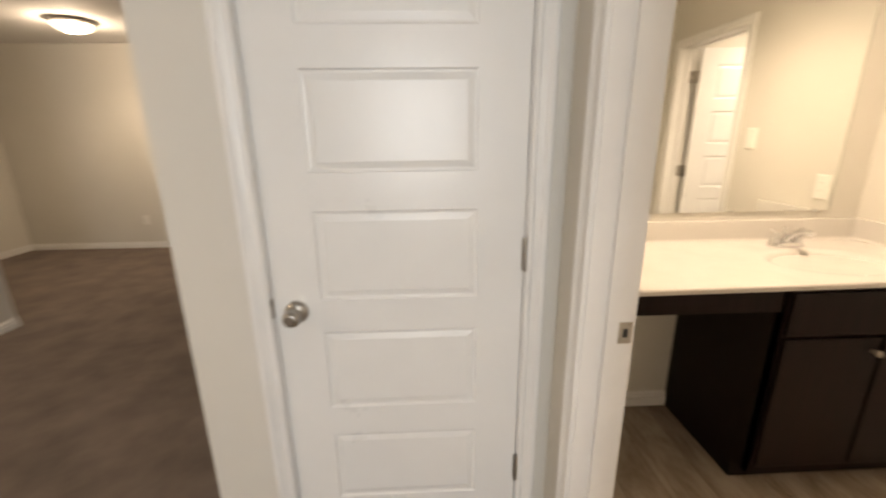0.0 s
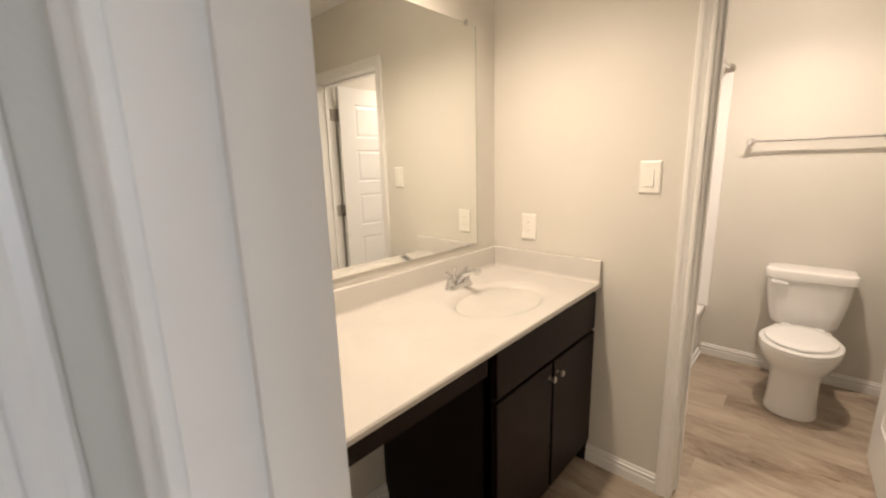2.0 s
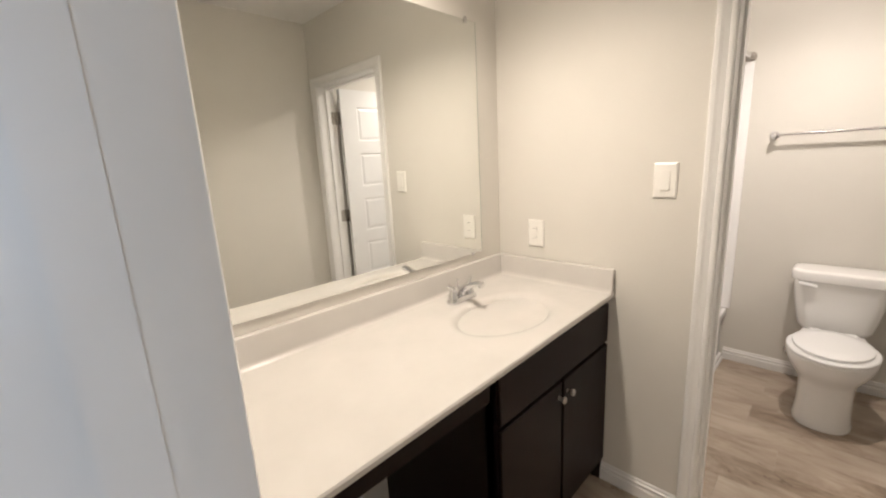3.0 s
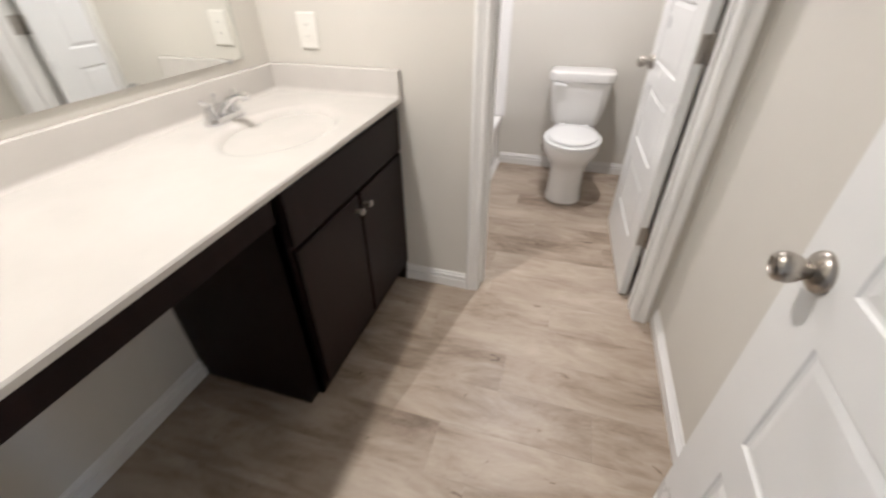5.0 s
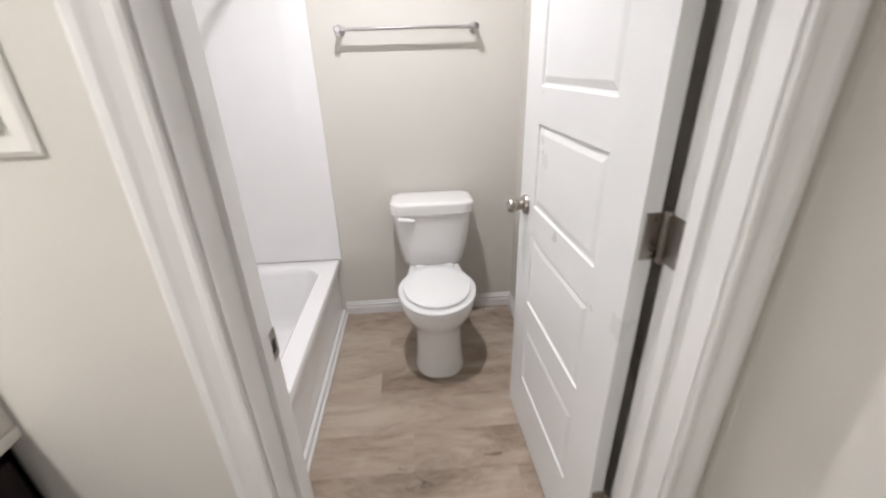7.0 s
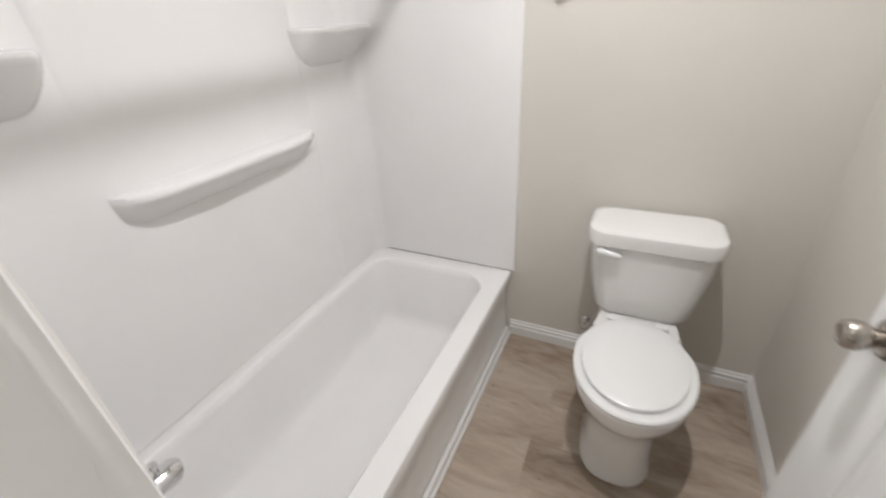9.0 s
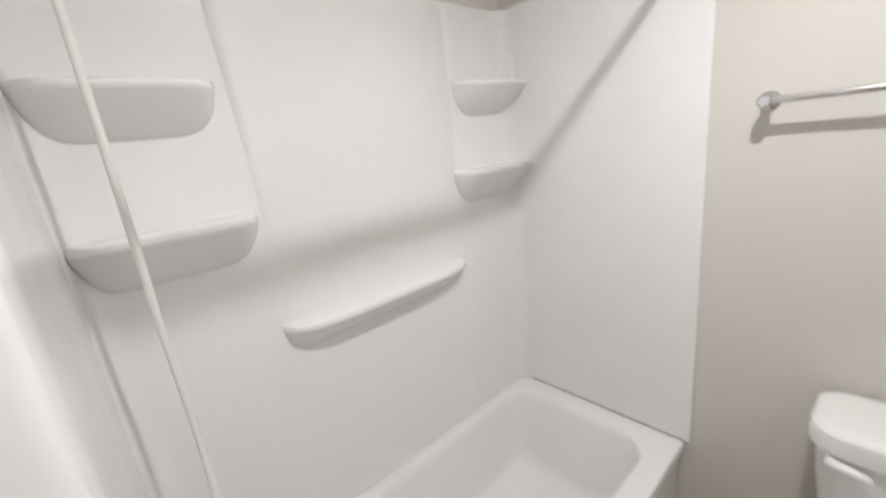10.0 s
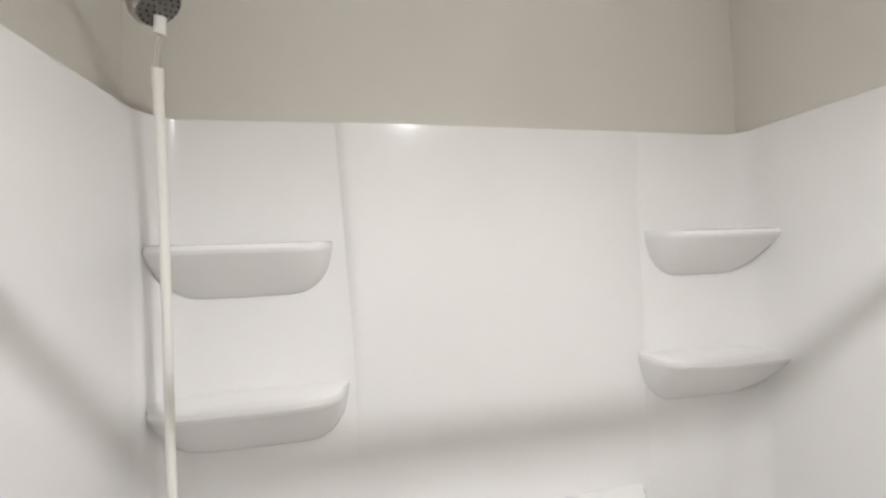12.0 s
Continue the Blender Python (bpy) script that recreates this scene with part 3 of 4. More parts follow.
for sx in (-1, 1):
    bm = bmesh.new()
    lathe(bm, [(0.0, 0.014), (0.0215, 0.014), (0.0205, 0.026), (0.0150, 0.042), (0.0120, 0.056), (0.0125, 0.061), (0.0090, 0.067), (0.0, 0.069)], (sx * 0.051, 0.002, 0), "z", 18)
    tube(bm, [(sx * 0.051, 0.002, 0.060), (sx * 0.060, 0.004, 0.069), (sx * 0.071, 0.007, 0.078), (sx * 0.076, 0.008, 0.081)], [0.008, 0.0065, 0.0055, 0.004], 10)
    part("handle", bm, CHROME, faucet, "", True)
bm = bmesh.new()
lathe(bm, [(0.0, 0.016), (0.003, 0.016), (0.003, 0.075), (0.006, 0.078), (0.006, 0.086), (0.0, 0.088)], (0, 0.02, 0), "z", 10)
part("lift_rod", bm, CHROME, faucet, "", True)

mirror = thing("wall_mirror", (0, 0, 0), "large frameless wall mirror above the counter", "mirror")
boxpart("glass", (XW1 + 0.10, 1.855, YN - 0.0065, YN - 0.0012, 1.042, 2.04), MIRROR, mirror)
boxpart("edge", (1.8552, 1.8578, YN - 0.0065, YN - 0.0012, 1.042, 2.04), EDGE, mirror, "polished greenish glass edge")
for x, z0, z1 in ((1.79, 2.028, 2.052), (0.9, 2.028, 2.052), (1.79, 1.034, 1.050)):
    boxpart("mirror_clip", (x - 0.009, x + 0.009, YN - 0.0095, YN - 0.0066, z0, z1), CHROME, mirror)


def wall_plate(name, x, y, z, label, category, rocker, hw=0.040, hh=0.0635):
    """A plate on the partition's vanity face, with a rocker or two sockets."""
    ob = thing(name, (x, y, z), label, category, "" if rocker else "wall outlets")
    bm = bmesh.new()
    loft(bm, [[(0.0, -hw, -hh), (0.0, hw, -hh), (0.0, hw, hh), (0.0, -hw, hh)], [(-0.003, -hw, -hh), (-0.003, hw, -hh), (-0.003, hw, hh), (-0.003, -hw, hh)], [(-0.0065, -hw + 0.006, -hh + 0.006), (-0.0065, hw - 0.006, -hh + 0.006), (-0.0065, hw - 0.006, hh - 0.006), (-0.0065, -hw + 0.006, hh - 0.006)]])
    part("cover_plate", bm, PLATE, ob)
    if rocker:
        bm = bmesh.new()
        loft(bm, [[(-0.006, -0.0165, -0.034), (-0.006, 0.0165, -0.034), (-0.006, 0.0165, 0.034), (-0.006, -0.0165, 0.034)], [(-0.012, -0.0155, -0.033), (-0.012, 0.0155, -0.033), (-0.0075, 0.0155, 0.033), (-0.0075, -0.0155, 0.033)]])
        part("rocker", bm, PLATE, ob)
    else:
        for dz in (-0.020, 0.020):
            bm = bmesh.new()
            loft(bm, [[(-0.006, p[0], p[1] + dz) for p in ((q[0], q[1]) for q in rounded(0, 0, 0.0165, 0.0145, 0.010, 0))], [(-0.0085, p[0], p[1] + dz) for p in ((q[0], q[1]) for q in rounded(0, 0, 0.016, 0.014, 0.010, 0))]])
            soc = part("socket", bm, PLATE, ob)
            bm = bmesh.new()
            box(bm, -0.0092, -0.0086, -0.0070, -0.0058, dz - 0.002, dz + 0.006)
            box(bm, -0.0092, -0.0086, 0.0058, 0.0070, dz - 0.002, dz + 0.006)
            part("slots", bm, SLOT, soc)
    for dz in ((-0.048, 0.048) if rocker else (0.0,)):
        bm = bmesh.new()
        lathe(bm, [(0.0, -0.0060), (0.0028, -0.0060), (0.0024, -0.0074), (0.0, -0.0076)], (0, 0, dz), "x", 10)
        part("screw", bm, PLATE, ob, "", True)
    return ob


wall_plate("light_switch", XP0 - 0.001, 1.12, 1.361, "white rocker light switch on the greige wall", "light switch", True)
wall_plate("wall_outlet", XP0 - 0.001, 1.655, 1.122, "white duplex wall outlet above the side splash", "outlet", False)
far_outlet = wall_plate("wall_outlet", -3.9, HN - 0.001, 0.36, "small white wall outlet on the far hall wall", "outlet", False)
far_outlet.matrix_world = pose(-3.72, HN - 0.001, 0.38, 0, 0, 90)

def ceiling_lamp(place, label, r=0.17):
    ob = thing("ceiling_lamp", (place[0], place[1], ZC), label, "ceiling lamp", "ceiling lamps")
    bm = bmesh.new()
    lathe(bm, [(0.0, 0.0), (r * 0.98, 0.0), (r, -0.012), (r, -0.03), (r * 0.93, -0.036), (0.0, -0.036)], (0, 0, 0), "z", 40)
    part("pan", bm, NICKEL, ob, "brushed nickel lamp pan", True)
    bm = bmesh.new()
    rows = [(r * 0.90, -0.037), (r * 0.88, -0.055), (r * 0.76, -0.080), (r * 0.52, -0.100), (r * 0.25, -0.109), (0.004, -0.111)]
    lathe(bm, rows, (0, 0, 0), "z", 40)
    sh = part("glass_bowl", bm, GLOW, ob, "glowing frosted glass bowl", True)
    sh.visible_shadow = False
    return ob


ceiling_lamp(HALL_LAMP, "glowing frosted bowl ceiling lamp in the hall room")
ceiling_lamp(ENTRY_LAMP, "glowing frosted bowl ceiling lamp in the hall by the bathroom")
ceiling_lamp(TOILET_LAMP, "glowing frosted bowl ceiling lamp in the toilet room")
ceiling_lamp(VANITY_LAMP, "glowing frosted bowl ceiling lamp above the vanity")

sprinkler = thing("sprinkler_head", (1.69, 0.87, ZC), "small grey round sprinkler head on the white ceiling", "sprinkler")
bm = bmesh.new()
lathe(bm, [(0.0, -0.0005), (0.038, -0.0005), (0.036, -0.004), (0.024, -0.008), (0.0, -0.008)], (0, 0, 0), "z", 24)
part("plate", bm, PLATE, sprinkler, "", True)
bm = bmesh.new()
lathe(bm, [(0.0, -0.008), (0.010, -0.008), (0.008, -0.022), (0.004, -0.030), (0.014, -0.032), (0.014, -0.034), (0.0, -0.035)], (0, 0, 0), "z", 16)
part("nozzle", bm, NICKEL, sprinkler, "", True)

# ---- tub and surround ----
TX0, TX1 = XP1 + 0.002, XE - 0.002
tub = thing("bathtub", (0, 0, 0), "white acrylic alcove bathtub", "bathtub")


def tub_skin():
    """Rings from the foot of the apron over the rim into the basin."""
    cx, cy = (TX0 + TX1) / 2, (YT + YN) / 2
    hx, hy = (TX1 - TX0) / 2, (YN - YT) / 2 - 0.001
    bx, by = cx, cy + 0.015
    n = 8
    rings = [rounded(cx, cy + 0.011, hx, hy - 0.011, 0.004, 0.004, n), rounded(cx, cy + 0.011, hx, hy - 0.011, 0.004, ZT - 0.048, n), rounded(cx, cy, hx, hy, 0.006, ZT - 0.040, n), rounded(cx, cy, hx, hy, 0.006, ZT - 0.012, n), rounded(cx, cy, hx - 0.003, hy - 0.003, 0.008, ZT - 0.003, n), rounded(cx, cy, hx - 0.010, hy - 0.010, 0.012, ZT, n),
             rounded(bx, by, hx - 0.088, hy - 0.066, 0.10, ZT + 0.001, n), rounded(bx, by, hx - 0.098, hy - 0.074, 0.10, ZT - 0.006, n), rounded(bx, by, hx - 0.106, hy - 0.080, 0.10, ZT - 0.03, n),
             *(rounded(bx - 0.015, by, hx - ix, hy - iy, 0.10, z, n) for ix, iy, z in ((0.128, 0.093, 0.22), (0.148, 0.104, 0.14), (0.158, 0.110, 0.108), (0.170, 0.119, 0.086), (0.186, 0.132, 0.071), (0.206, 0.150, 0.062), (0.232, 0.172, 0.0575), (0.270, 0.200, 0.056)))]
    return rings


tub_rings = tub_skin()
for piece, k0, k1, bottom, top in (("apron", 0, 3, True, False), ("rim", 2, 7, False, False), ("basin", 6, len(tub_rings), False, True)):
    bm = bmesh.new()
    loft(bm, tub_rings[k0:k1], bottom, top)
    part(piece, bm, ACRYLIC, tub, "", True)
bm = bmesh.new()
lathe(bm, [(0.0, 0.0), (0.024, 0.0), (0.027, 0.003), (0.022, 0.005), (0.010, 0.004), (0.0, 0.007)], (TX0 + 0.30, 1.515, 0.0565), "z", 24)
part("drain", bm, CHROME, tub, "chrome tub drain", True)
tagged(boxpart("trim_tub_base", (TX0, XE - 0.013, YT + 0.004, YT + 0.021, 0.0, 0.042), TRIM, None, "", 0.004), "white base strip along the foot of the tub", "trim", "", "structure")
tagged(boxpart("trim_tub_shoe", (TX0, XE - 0.013, YT - 0.008, YT + 0.0038, 0.0, 0.016), TRIM, None, "", 0.004), "white quarter-round strip along the floor by the tub", "trim", "", "structure")

surround = thing("shower_surround", (0, 0, 0), "glossy white moulded shower surround with shelves", "shower surround")
ZS0, ZS1 = ZT + 0.002, 1.977
WF, EF, NF = XP1 + 0.050, XE - 0.010, YN - 0.008     # inner faces of its panels


def sheet(points, back, z0, z1, lip=0.006):
    """An upright moulded panel that follows points in plan, with a rounded top edge; back gives its wall side."""
    bm = bmesh.new()
    rows = []
    for (x, y), (u, v) in zip(points, back):
        rows.append([(x, y, z0), (x, y, z1 - lip - 0.025), (x, y, z1 - lip), (x + (u - x) * 0.3, y + (v - y) * 0.3, z1 - lip * 0.3), (x + (u - x) * 0.6, y + (v - y) * 0.6, z1), (u, v, z1), (u, v, z0)])
    vs = [[bm.verts.new(p) for p in r] for r in rows]
    for a, b in zip(vs, vs[1:]):
        for i in range(7):
            bm.faces.new((a[i], a[(i + 1) % 7], b[(i + 1) % 7], b[i]))
    bm.faces.new(vs[0])
    bm.faces.new(vs[-1][::-1])
    return bm


def arc(cx, cy, r, a0, a1, n=8):
    return [(cx + r * math.cos(radians(a0 + (a1 - a0) * k / n)), cy + r * math.sin(radians(a0 + (a1 - a0) * k / n))) for k in range(n + 1)]


# corner unit at the shower-head end, standing proud of the middle panel
r = 0.085
pts = [(WF - 0.018, YT - 0.011), (WF - 0.008, YT - 0.009), (WF - 0.002, YT - 0.003), (WF, YT + 0.008), (WF + 0.002, YT + 0.10), (WF, YT + 0.11)] + arc(WF + r, NF - r, r, 180, 90) + [(2.545, NF), (2.575, NF), (2.604, NF)]
bk = [(XP1 + 0.002, p[1]) for p in pts[:6]] + [(XP1 + 0.002, YN - 0.002)] * 9 + [(2.545, YN - 0.002), (2.575, YN - 0.002), (2.604, YN - 0.002)]
part("corner_panel", sheet(pts, bk, ZS0, ZS1), ACRYLIC, surround, "", True)
# the other corner
r = 0.07
pts = [(3.322, NF - 0.001), (3.328, NF - 0.004), (3.35, NF - 0.005)] + arc(EF - r, NF - 0.005 - r, r, 90, 0) + [(EF, YT + 0.13), (EF - 0.0015, YT + 0.115), (EF - 0.0015, YT + 0.085), (EF, YT + 0.07), (EF, YT - 0.012), (EF + 0.004, YT - 0.016)]
bk = [(p[0], YN - 0.002) for p in pts[:3]] + [(XE - 0.002, YN - 0.002)] * 9 + [(XE - 0.002, p[1]) for p in pts[12:]]
part("corner_panel", sheet(pts, bk, ZS0, ZS1), ACRYLIC, surround, "", True)


def middle_panel():
    """The panel between the corner units: its edge at the shower-head end stands proud at the top and dies away lower down."""
    bm = bmesh.new()
    xs = [2.568, 2.582, 2.588, 2.60, 2.63, 2.8, 3.1, 3.314, 3.322]
    proud = [0.0, 0.009, 0.0105, 0.011, 0.011, 0.0095, 0.006, 0.004, 0.001]
    zs = [ZS0, 1.2, 1.3, 1.4, 1.5, 1.6, 1.8, ZS1 - 0.01, ZS1 - 0.003]
    rows = []
    for z in zs:
        f = min(max((z - 1.25) / 0.32, 0.0), 1.0)
        rows.append([bm.verts.new((x + (0.026 - 0.055 * max(z - 1.45, 0)) * max(0.0, 1 - (x - 2.568) / 0.2), NF - p * f - 0.0006, z)) for x, p in zip(xs, proud)])
    rows.append([bm.verts.new((x, YN - 0.002, ZS1 - 0.002)) for x in xs])
    for a, b in zip(rows, rows[1:]):
        for i in range(len(xs) - 1):
            bm.faces.new((a[i], a[i + 1], b[i + 1], b[i]))
    return bm


part("middle_panel", middle_panel(), ACRYLIC, surround, "", True)


def shelf(x0, x1, y, z, depth, drop, end="both", name="corner_shelf"):
    """A moulded shelf: a rounded top lip over a belly that curves back to the wall; end names the sides that taper."""
    bm = bmesh.new()
    n = 32
    rings = []
    for f_out, dz, shrink in ((0.0, 0.010, 0.0), (0.80, 0.007, 0.0), (0.95, 0.0025, 0.0), (1.0, -0.005, 0.0), (0.99, -0.011, 0.001), (0.95, -0.016, 0.002), (0.80, -drop * 0.30, 0.005), (0.58, -drop * 0.52, 0.012), (0.37, -drop * 0.72, 0.026), (0.21, -drop * 0.86, 0.042), (0.10, -drop * 0.95, 0.062), (0.04, -drop * 0.985, 0.080), (0.0, -drop, 0.100)):
        ring = []
        for k in range(n + 1):
            s = k / n
            x = x0 + shrink + (x1 - x0 - 2 * shrink) * s
            a = abs(2 * s - 1) ** 4.5 if end == "both" else ((1 - s) ** 7 if end == "low" else s ** 7)
            far = 0.0 if end == "both" else 0.06 * ((s if end == "low" else 1 - s) ** 3)
            ring.append((x, y - depth * f_out * ((1 - a) ** 0.5 - far), z + dz - 0.010))
        rings.append(ring)
    rows = [[bm.verts.new(p) for p in q] for q in rings]
    for a, b in zip(rows, rows[1:]):
        for i in range(n):
            bm.faces.new((a[i], a[i + 1], b[i + 1], b[i]))
    if end != "both":
        side = [q[n if end == "low" else 0] for q in rows]
        bm.faces.new(side)
    bmesh.ops.remove_doubles(bm, verts=bm.verts, dist=0.0003)
    part(name, bm, ACRYLIC, surround, "", True)


shelf(WF - 0.005, 2.553, NF, 1.712, 0.105, 0.105, "both")
shelf(WF - 0.003, 2.580, NF, 1.402, 0.115, 0.115, "both")
shelf(3.335, EF + 0.004, NF - 0.004, 1.716, 0.115, 0.110, "low")
shelf(3.305, EF + 0.004, NF - 0.004, 1.404, 0.125, 0.120, "low")
shelf(2.580, 3.306, NF + 0.001, 1.069, 0.083, 0.084, "both", "soap_ledge")

boxpart("caulk_line", (EF - 0.003, EF + 0.002, YT + 0.004, NF - 0.06, ZT + 0.0006, ZT + 0.004), CAULKD, surround, "thin grey caulk line")
boxpart("caulk_line", (WF + 0.08, EF - 0.06, NF - 0.003, NF + 0.002, ZT + 0.0006, ZT + 0.0035), CAULK, surround, "thin pale caulk line")

rod = thing("shower_rod", (0, 0, 0), "chrome shower curtain rod across the tub", "shower rod")
RY, RZ = 1.144, 2.0
bm = bmesh.new()
tube(bm, [(XP1 + 0.012, RY, RZ), (XE - 0.012, RY, RZ)], 0.0125, 14)
part("rod", bm, CHROME, rod, "", True)
for x, s in ((XP1, 1), (XE, -1)):
    bm = bmesh.new()
    lathe(bm, [(0.0, s * 0.0005), (0.030, s * 0.0005), (0.030, s * 0.006), (0.020, s * 0.012), (0.018, s * 0.03), (0.0, s * 0.03)], (x, RY, RZ), "x", 20)
    part("flange", bm, NICKEL, rod, "", True)

shower = thing("wall_shower", (0, 0, 0), "brushed nickel shower head on a bent arm above the surround", "shower head")
HY = 1.60
bm = bmesh.new()
tube(bm, [(XP1 + 0.001, HY, 2.165), (2.205, HY, 2.168), (2.245, HY, 2.156), (2.274, HY, 2.128)], 0.0105, 12)
part("arm", bm, NICKEL, shower, "", True)
bm = bmesh.new()
lathe(bm, [(0.0, 0.001), (0.032, 0.001), (0.030, 0.006), (0.014, 0.012), (0.0, 0.012)], (XP1, HY, 2.165), "x", 20)
part("flange", bm, NICKEL, shower, "", True)
bm = bmesh.new()
lathe(bm, [(0.0, 0.03), (0.012, 0.03), (0.017, 0.02), (0.016, 0.008), (0.014, 0.0), (0.020, -0.010), (0.032, -0.035), (0.0385, -0.050), (0.0385, -0.060), (0.036, -0.063), (0.0, -0.063)], (0, 0, 0), "z", 28)
body = part("head", bm, NICKEL, shower, "", True)
body.matrix_local = pose(2.289, HY, 2.107, 0, -40, 0)
bm = bmesh.new()
lathe(bm, [(0.0, 0.028), (0.0135, 0.028), (0.0150, 0.034), (0.0150, 0.044), (0.0125, 0.048), (0.0, 0.048)], (0, 0, 0), "z", 20)
part("joint", bm, SLOT, body, "black swivel joint", True)
bm = bmesh.new()
lathe(bm, [(0.0, -0.0631), (0.0340, -0.0631), (0.0335, -0.0638), (0.0, -0.0640)], (0, 0, 0), "z", 28)
part("face_plate", bm, FACE, body, "brownish grey spray plate", True)
bm = bmesh.new()
for rr, cnt in ((0.010, 6), (0.020, 12), (0.030, 18)):
    for k in range(cnt):
        a = 2 * math.pi * k / cnt
        lathe(bm, [(0.0, -0.0636), (0.0021, -0.0636), (0.0017, -0.066), (0.0, -0.066)], (rr * math.cos(a), rr * math.sin(a), 0), "z", 6)
noz = part("spray_face", bm, RUBBER, body, "dark rubber spray face")

hose = thing("shower_hose", (0, 0, 0), "white plastic shower hose hanging from the shower head", "hose")
bm = bmesh.new()
path = [(2.311, 1.632, 1.975), (2.308, 1.640, 1.945), (2.305, 1.655, 1.80), (2.305, 1.658, 1.6), (2.304, 1.662, 1.4), (2.303, 1.670, 1.25), (2.306, 1.670, 1.1), (2.306, 1.655, 0.95), (2.298, 1.615, 0.8), (2.285, 1.570, 0.65), (2.280, 1.555, 0.56)]
fine = []
for i in range(len(path) - 1):
    p0, p1, p2, p3 = (Vector(path[max(i - 1, 0)]), Vector(path[i]), Vector(path[i + 1]), Vector(path[min(i + 2, len(path) - 1)]))
    for k in range(6):
        t = k / 6
        fine.append(0.5 * (2 * p1 + (p2 - p0) * t + (2 * p0 - 5 * p1 + 4 * p2 - p3) * t * t + (3 * p1 - p0 - 3 * p2 + p3) * t ** 3))
fine.append(Vector(path[-1]))
tube(bm, fine, 0.0075, 12)
part("tube", bm, HOSE, hose, "", True)
for p, q, rad in (((2.330, 1.602, 2.046), (2.326, 1.608, 2.022), 0.0085), ((2.312, 1.630, 1.980), (2.309, 1.638, 1.952), 0.0086), ((2.282, 1.557, 0.60), (2.280, 1.555, 0.555), 0.010)):
    bm = bmesh.new()
    tube(bm, [p, q], rad, 12)
    part("fitting", bm, HOSE, hose, "", True)
bm = bmesh.new()
tube(bm, [(2.327, 1.606, 2.024), (2.312, 1.631, 1.978)], 0.0035, 8)
part("link", bm, CLEAR, hose, "clear plastic link", True)

spout = thing("tub_spout", (WF, 1.55, 0.545), "chrome tub spout on the shower wall", "tub spout")
bm = bmesh.new()
tube(bm, [(0.0, 0, 0), (0.012, 0, 0), (0.014, 0, 0), (0.06, 0, 0.0), (0.105, 0, -0.002), (0.128, 0, -0.006), (0.132, 0, -0.009)], [0.034, 0.034, 0.028, 0.029, 0.031, 0.031, 0.028], 10)
part("body", bm, CHROME, spout, "", True)
bm = bmesh.new()
lathe(bm, [(0.0, 0.022), (0.006, 0.022), (0.005, 0.042), (0.010, 0.046), (0.009, 0.056), (0.0, 0.058)], (0.102, 0, 0), "z", 12)
part("diverter", bm, CHROME, spout, "", True)
valve = thing("shower_valve", (WF, 1.545, 0.70), "chrome round shower valve with a lever handle", "shower valve")
bm = bmesh.new()
lathe(bm, [(0.0, 0.0), (0.082, 0.0), (0.080, 0.006), (0.055, 0.012), (0.03, 0.014), (0.028, 0.035), (0.0, 0.036)], (0, 0, 0), "x", 32)
part("plate", bm, CHROME, valve, "", True)
bm = bmesh.new()
tube(bm, [(0.036, 0, 0.0), (0.062, 0, 0.0), (0.072, 0, -0.02), (0.075, 0, -0.075)], [0.022, 0.021, 0.012, 0.009], 14)
part("handle", bm, CHROME, valve, "", True)

# ---- toilet ----
TY = 0.603
toilet = thing("toilet", (0, TY, 0), "white porcelain two-piece toilet with the lid closed", "toilet")
bm = bmesh.new()


def bowed(cx, hx, hy, r, z, bow):
    """A rounded rectangle whose front bulges towards -x."""
    return [(x - (bow * (1 - (y / hy) ** 2) if x < cx else 0.0), y, z) for x, y, z in rounded(cx, 0, hx, hy, r, z, 10)]


rings = [bowed(3.535, 0.080, 0.138, 0.05, 0.398, 0.012), bowed(3.530, 0.085, 0.150, 0.05, 0.408, 0.014), bowed(3.525, 0.089, 0.161, 0.05, 0.43, 0.015), bowed(3.522, 0.094, 0.178, 0.05, 0.52, 0.016), bowed(3.520, 0.099, 0.192, 0.05, 0.63, 0.017), bowed(3.519, 0.101, 0.197, 0.05, 0.705, 0.018)]
loft(bm, rings)
part("tank", bm, PORCELAIN, toilet, "", True)
bm = bmesh.new()
rings = [bowed(3.518, 0.102, 0.200, 0.055, 0.694, 0.018), bowed(3.518, 0.110, 0.210, 0.060, 0.701, 0.019), bowed(3.518, 0.111, 0.212, 0.062, 0.736, 0.019), bowed(3.518, 0.107, 0.208, 0.060, 0.749, 0.019), bowed(3.518, 0.097, 0.198, 0.055, 0.756, 0.018), bowed(3.518, 0.080, 0.180, 0.05, 0.758, 0.016)]
loft(bm, rings)
part("tank_lid", bm, PORCELAIN, toilet, "", True)
bm = bmesh.new()
lathe(bm, [(0.0, 0.006), (0.014, 0.006), (0.014, -0.010), (0.0, -0.012)], (3.412, 0.158, 0.680), "x", 16)
tube(bm, [(3.400, 0.170, 0.680), (3.396, 0.158, 0.681), (3.393, 0.120, 0.678), (3.393, 0.100, 0.674), (3.394, 0.092, 0.672)], [0.008, 0.0125, 0.0115, 0.010, 0.006], 12)
part("flush_lever", bm, SEATP, toilet, "white flush lever", True)
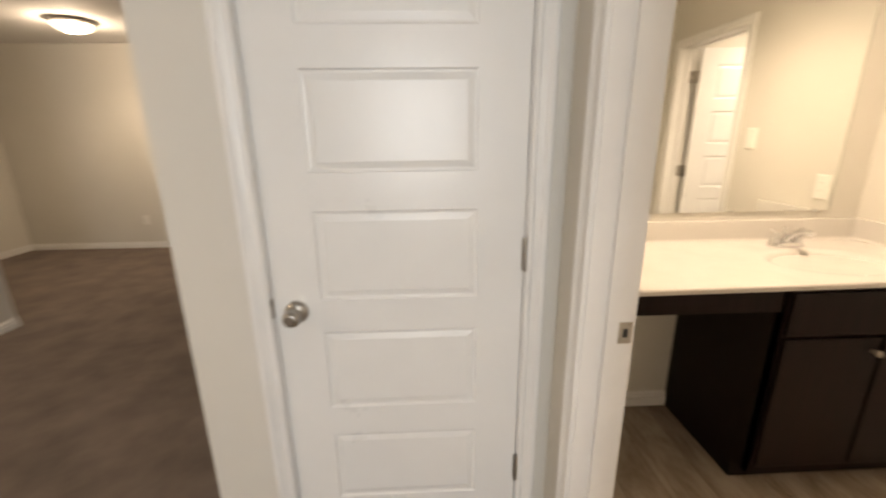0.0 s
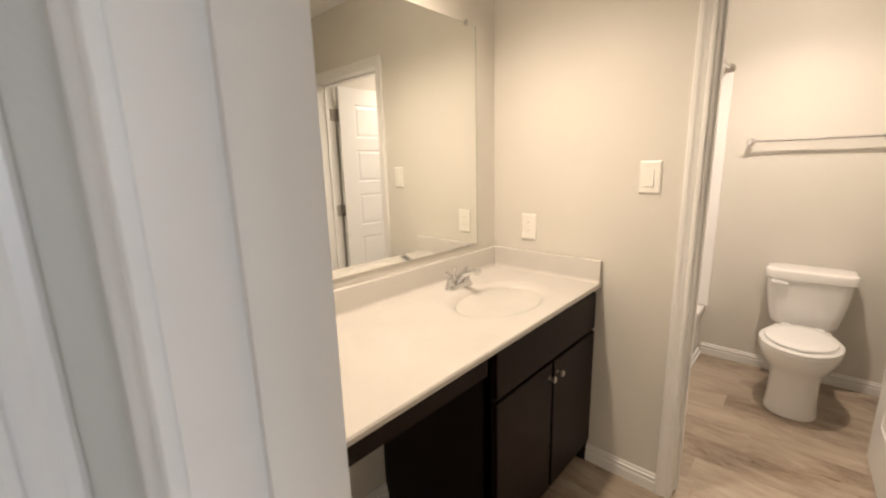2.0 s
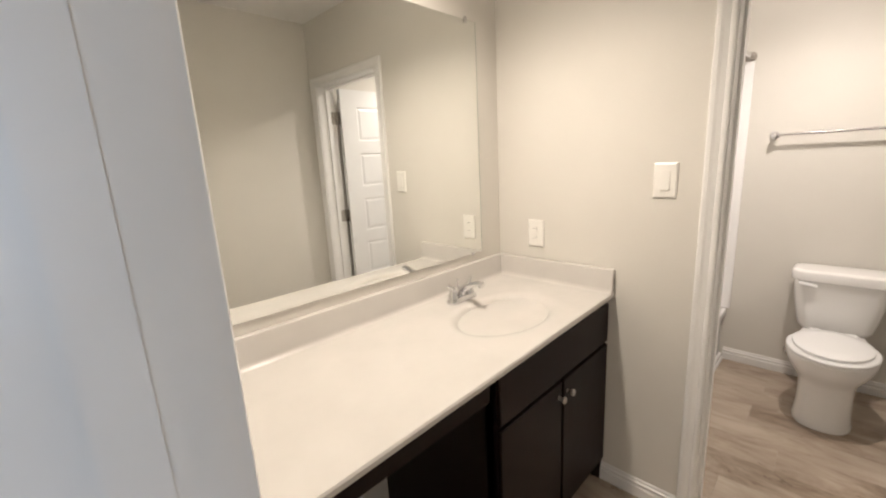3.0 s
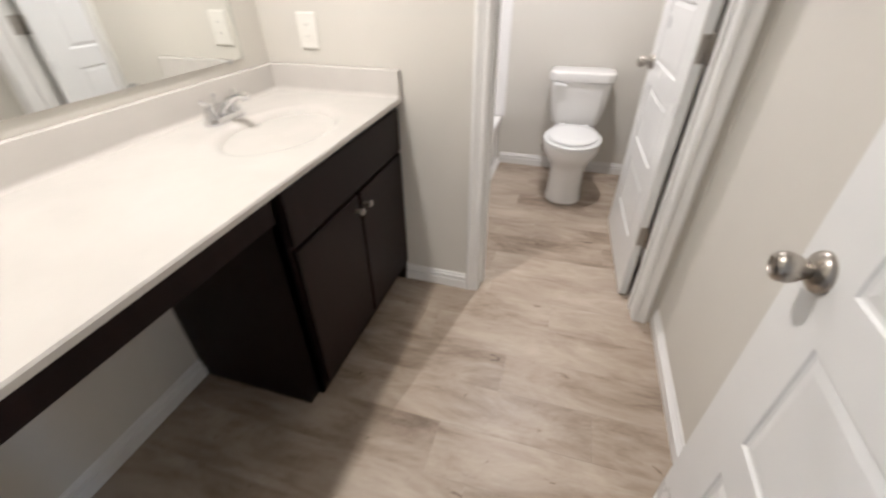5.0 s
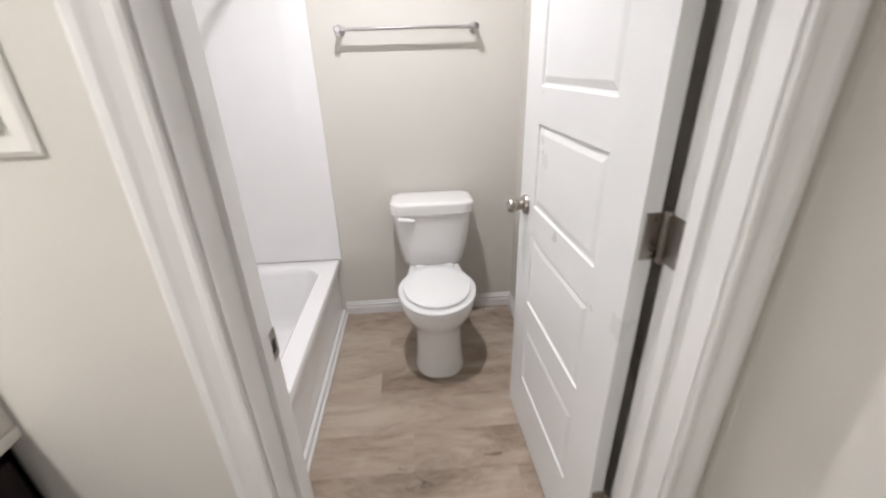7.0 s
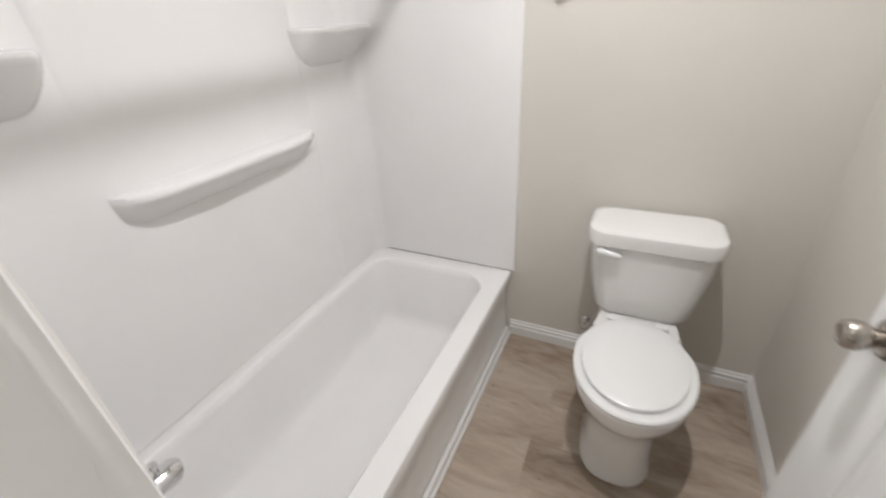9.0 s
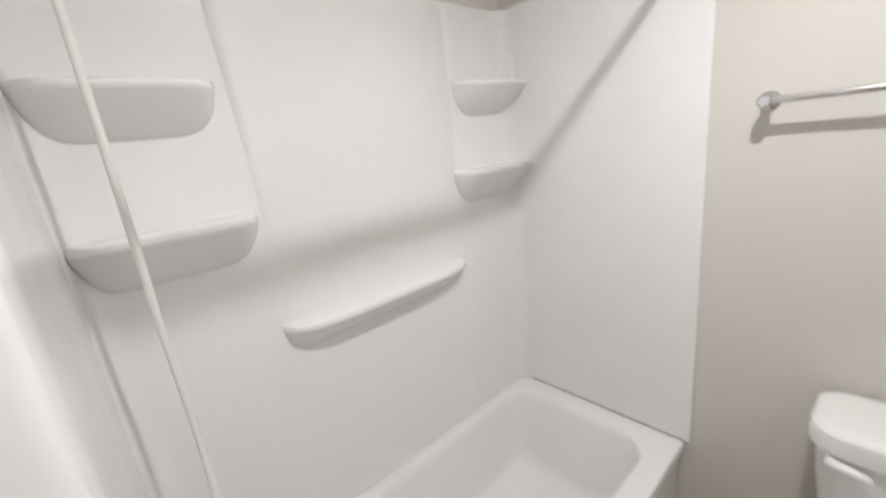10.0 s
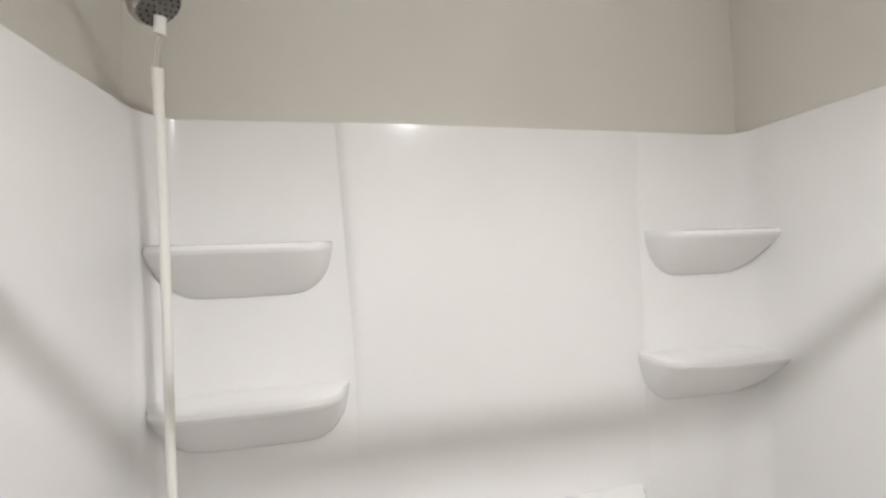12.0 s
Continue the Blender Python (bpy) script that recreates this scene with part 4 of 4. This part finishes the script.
# bowl and pedestal: (z, centre x, front, back, half width, power)
rows = [(0.0, 3.20, 0.168, 0.27, 0.122, 2.6), (0.012, 3.20, 0.168, 0.27, 0.122, 2.6), (0.03, 3.20, 0.163, 0.265, 0.117, 2.5), (0.10, 3.20, 0.160, 0.26, 0.113, 2.5), (0.18, 3.20, 0.160, 0.25, 0.112, 2.4), (0.235, 3.20, 0.166, 0.25, 0.117, 2.3), (0.265, 3.20, 0.180, 0.25, 0.130, 2.2), (0.295, 3.20, 0.203, 0.25, 0.152, 2.15), (0.325, 3.20, 0.221, 0.25, 0.169, 2.1), (0.355, 3.20, 0.232, 0.25, 0.179, 2.1), (0.385, 3.20, 0.236, 0.25, 0.182, 2.1), (0.394, 3.20, 0.230, 0.245, 0.177, 2.1)]
bm = bmesh.new()
loft(bm, [oval(cx, 0, f, b, h, z, p) for z, cx, f, b, h, p in rows])
part("bowl", bm, PORCELAIN, toilet, "", True)
bm = bmesh.new()
loft(bm, [[(x, y * (1.05 - 0.30 * (x - 3.335) / 0.275), z) for x, y, z in rounded(3.472, 0, hx, hy, 0.04, z)] for hx, hy, z in ((0.137, 0.105, 0.20), (0.137, 0.135, 0.30), (0.137, 0.143, 0.392), (0.130, 0.136, 0.404))])
part("tank_deck", bm, PORCELAIN, toilet, "", True)
bm = bmesh.new()
loft(bm, [oval(3.20, 0, 0.236, 0.185, 0.180, 0.395, 2.1), oval(3.20, 0, 0.240, 0.188, 0.184, 0.400, 2.1), oval(3.20, 0, 0.240, 0.188, 0.184, 0.408, 2.1), oval(3.20, 0, 0.234, 0.182, 0.178, 0.413, 2.1)])
part("seat", bm, SEATP, toilet, "", True)
bm = bmesh.new()
loft(bm, [oval(3.205, 0, 0.208, 0.180, 0.156, 0.4145, 2.1), oval(3.205, 0, 0.214, 0.184, 0.161, 0.418, 2.1), oval(3.205, 0, 0.213, 0.184, 0.160, 0.428, 2.1), oval(3.205, 0, 0.200, 0.176, 0.148, 0.434, 2.1), oval(3.205, 0, 0.14, 0.13, 0.10, 0.437, 2.1)])
part("seat_lid", bm, SEATP, toilet, "", True)
for sy in (-1, 1):
    bm = bmesh.new()
    loft(bm, [rounded(3.392, sy * 0.075, 0.016, 0.026, 0.012, 0.404), rounded(3.392, sy * 0.075, 0.016, 0.026, 0.012, 0.424), rounded(3.392, sy * 0.075, 0.011, 0.021, 0.010, 0.429)])
    part("seat_hinge", bm, SEATP, toilet, "", True)
supply = thing("supply_valve", (XE, TY + 0.185, 0.17), "chrome water supply valve on the wall behind the toilet", "valve")
bm = bmesh.new()
lathe(bm, [(0.0, -0.001), (0.028, -0.001), (0.024, -0.007), (0.008, -0.009), (0.008, -0.05), (0.013, -0.052), (0.013, -0.075), (0.0, -0.076)], (0, 0, 0), "x", 18)
part("stop_valve", bm, CHROME, supply, "", True)
bm = bmesh.new()
tube(bm, [(-0.062, 0, 0.01), (-0.064, -0.022, 0.06), (-0.070, -0.052, 0.12), (-0.080, -0.070, 0.235)], 0.005)
part("supply_line", bm, HOSE, supply, "", True)

towel = thing("towel_bar", (XE, 0, 1.525), "chrome towel bar on the wall above the toilet", "towel bar")
for y in (0.37, 0.985):
    bm = bmesh.new()
    lathe(bm, [(0.0, -0.0005), (0.024, -0.0005), (0.024, -0.006), (0.014, -0.012), (0.012, -0.045), (0.016, -0.052), (0.016, -0.074), (0.012, -0.078), (0.0, -0.078)], (0, y, 0), "x", 18)
    part("post", bm, CHROME, towel, "", True)
bm = bmesh.new()
tube(bm, [(-0.062, 0.37, 0), (-0.062, 0.985, 0)], 0.0085, 14)
part("bar", bm, CHROME, towel, "", True)

# ---- floor planks, last ----
floor_ob = bpy.data.objects["floor"]
plank_meshes = {}


def plank_mesh(w, l):
    key = (round(w, 3), round(l, 3))
    if key not in plank_meshes:
        bm = bmesh.new()
        g = 0.0001
        c = 0.00018
        top = [(g + c, g + c), (w - g - c, g + c), (w - g - c, l - g - c), (g + c, l - g - c)]
        mid = [(g, g), (w - g, g), (w - g, l - g), (g, l - g)]
        loft(bm, [[(x, y, -0.0055) for x, y in mid], [(x, y, -0.001) for x, y in mid], [(x, y, 0.0) for x, y in top]], True, True)
        plank_meshes[key] = finish("plank", bm, PLANK)
    return plank_meshes[key]


PW, PL = 0.182, 1.22


def lay(x0, x1, y0, y1):
    k0, k1 = math.floor(x0 / PW), math.ceil(x1 / PW)
    for k in range(k0, k1):
        a, b = max(k * PW, x0), min((k + 1) * PW, x1)
        if b - a < 0.004:
            continue
        y = y0 - random.Random(1000 + k).uniform(0.1, 1.1)
        while y < y1:
            c, d = max(y, y0), min(y + PL, y1)
            if d - c > 0.004:
                ob = new("plank", plank_mesh(b - a, d - c))
                ob.location = (a, c, 0)
                ob.parent = floor_ob
            y += PL


lay(XW0 + 0.06, XE, YS, YN)
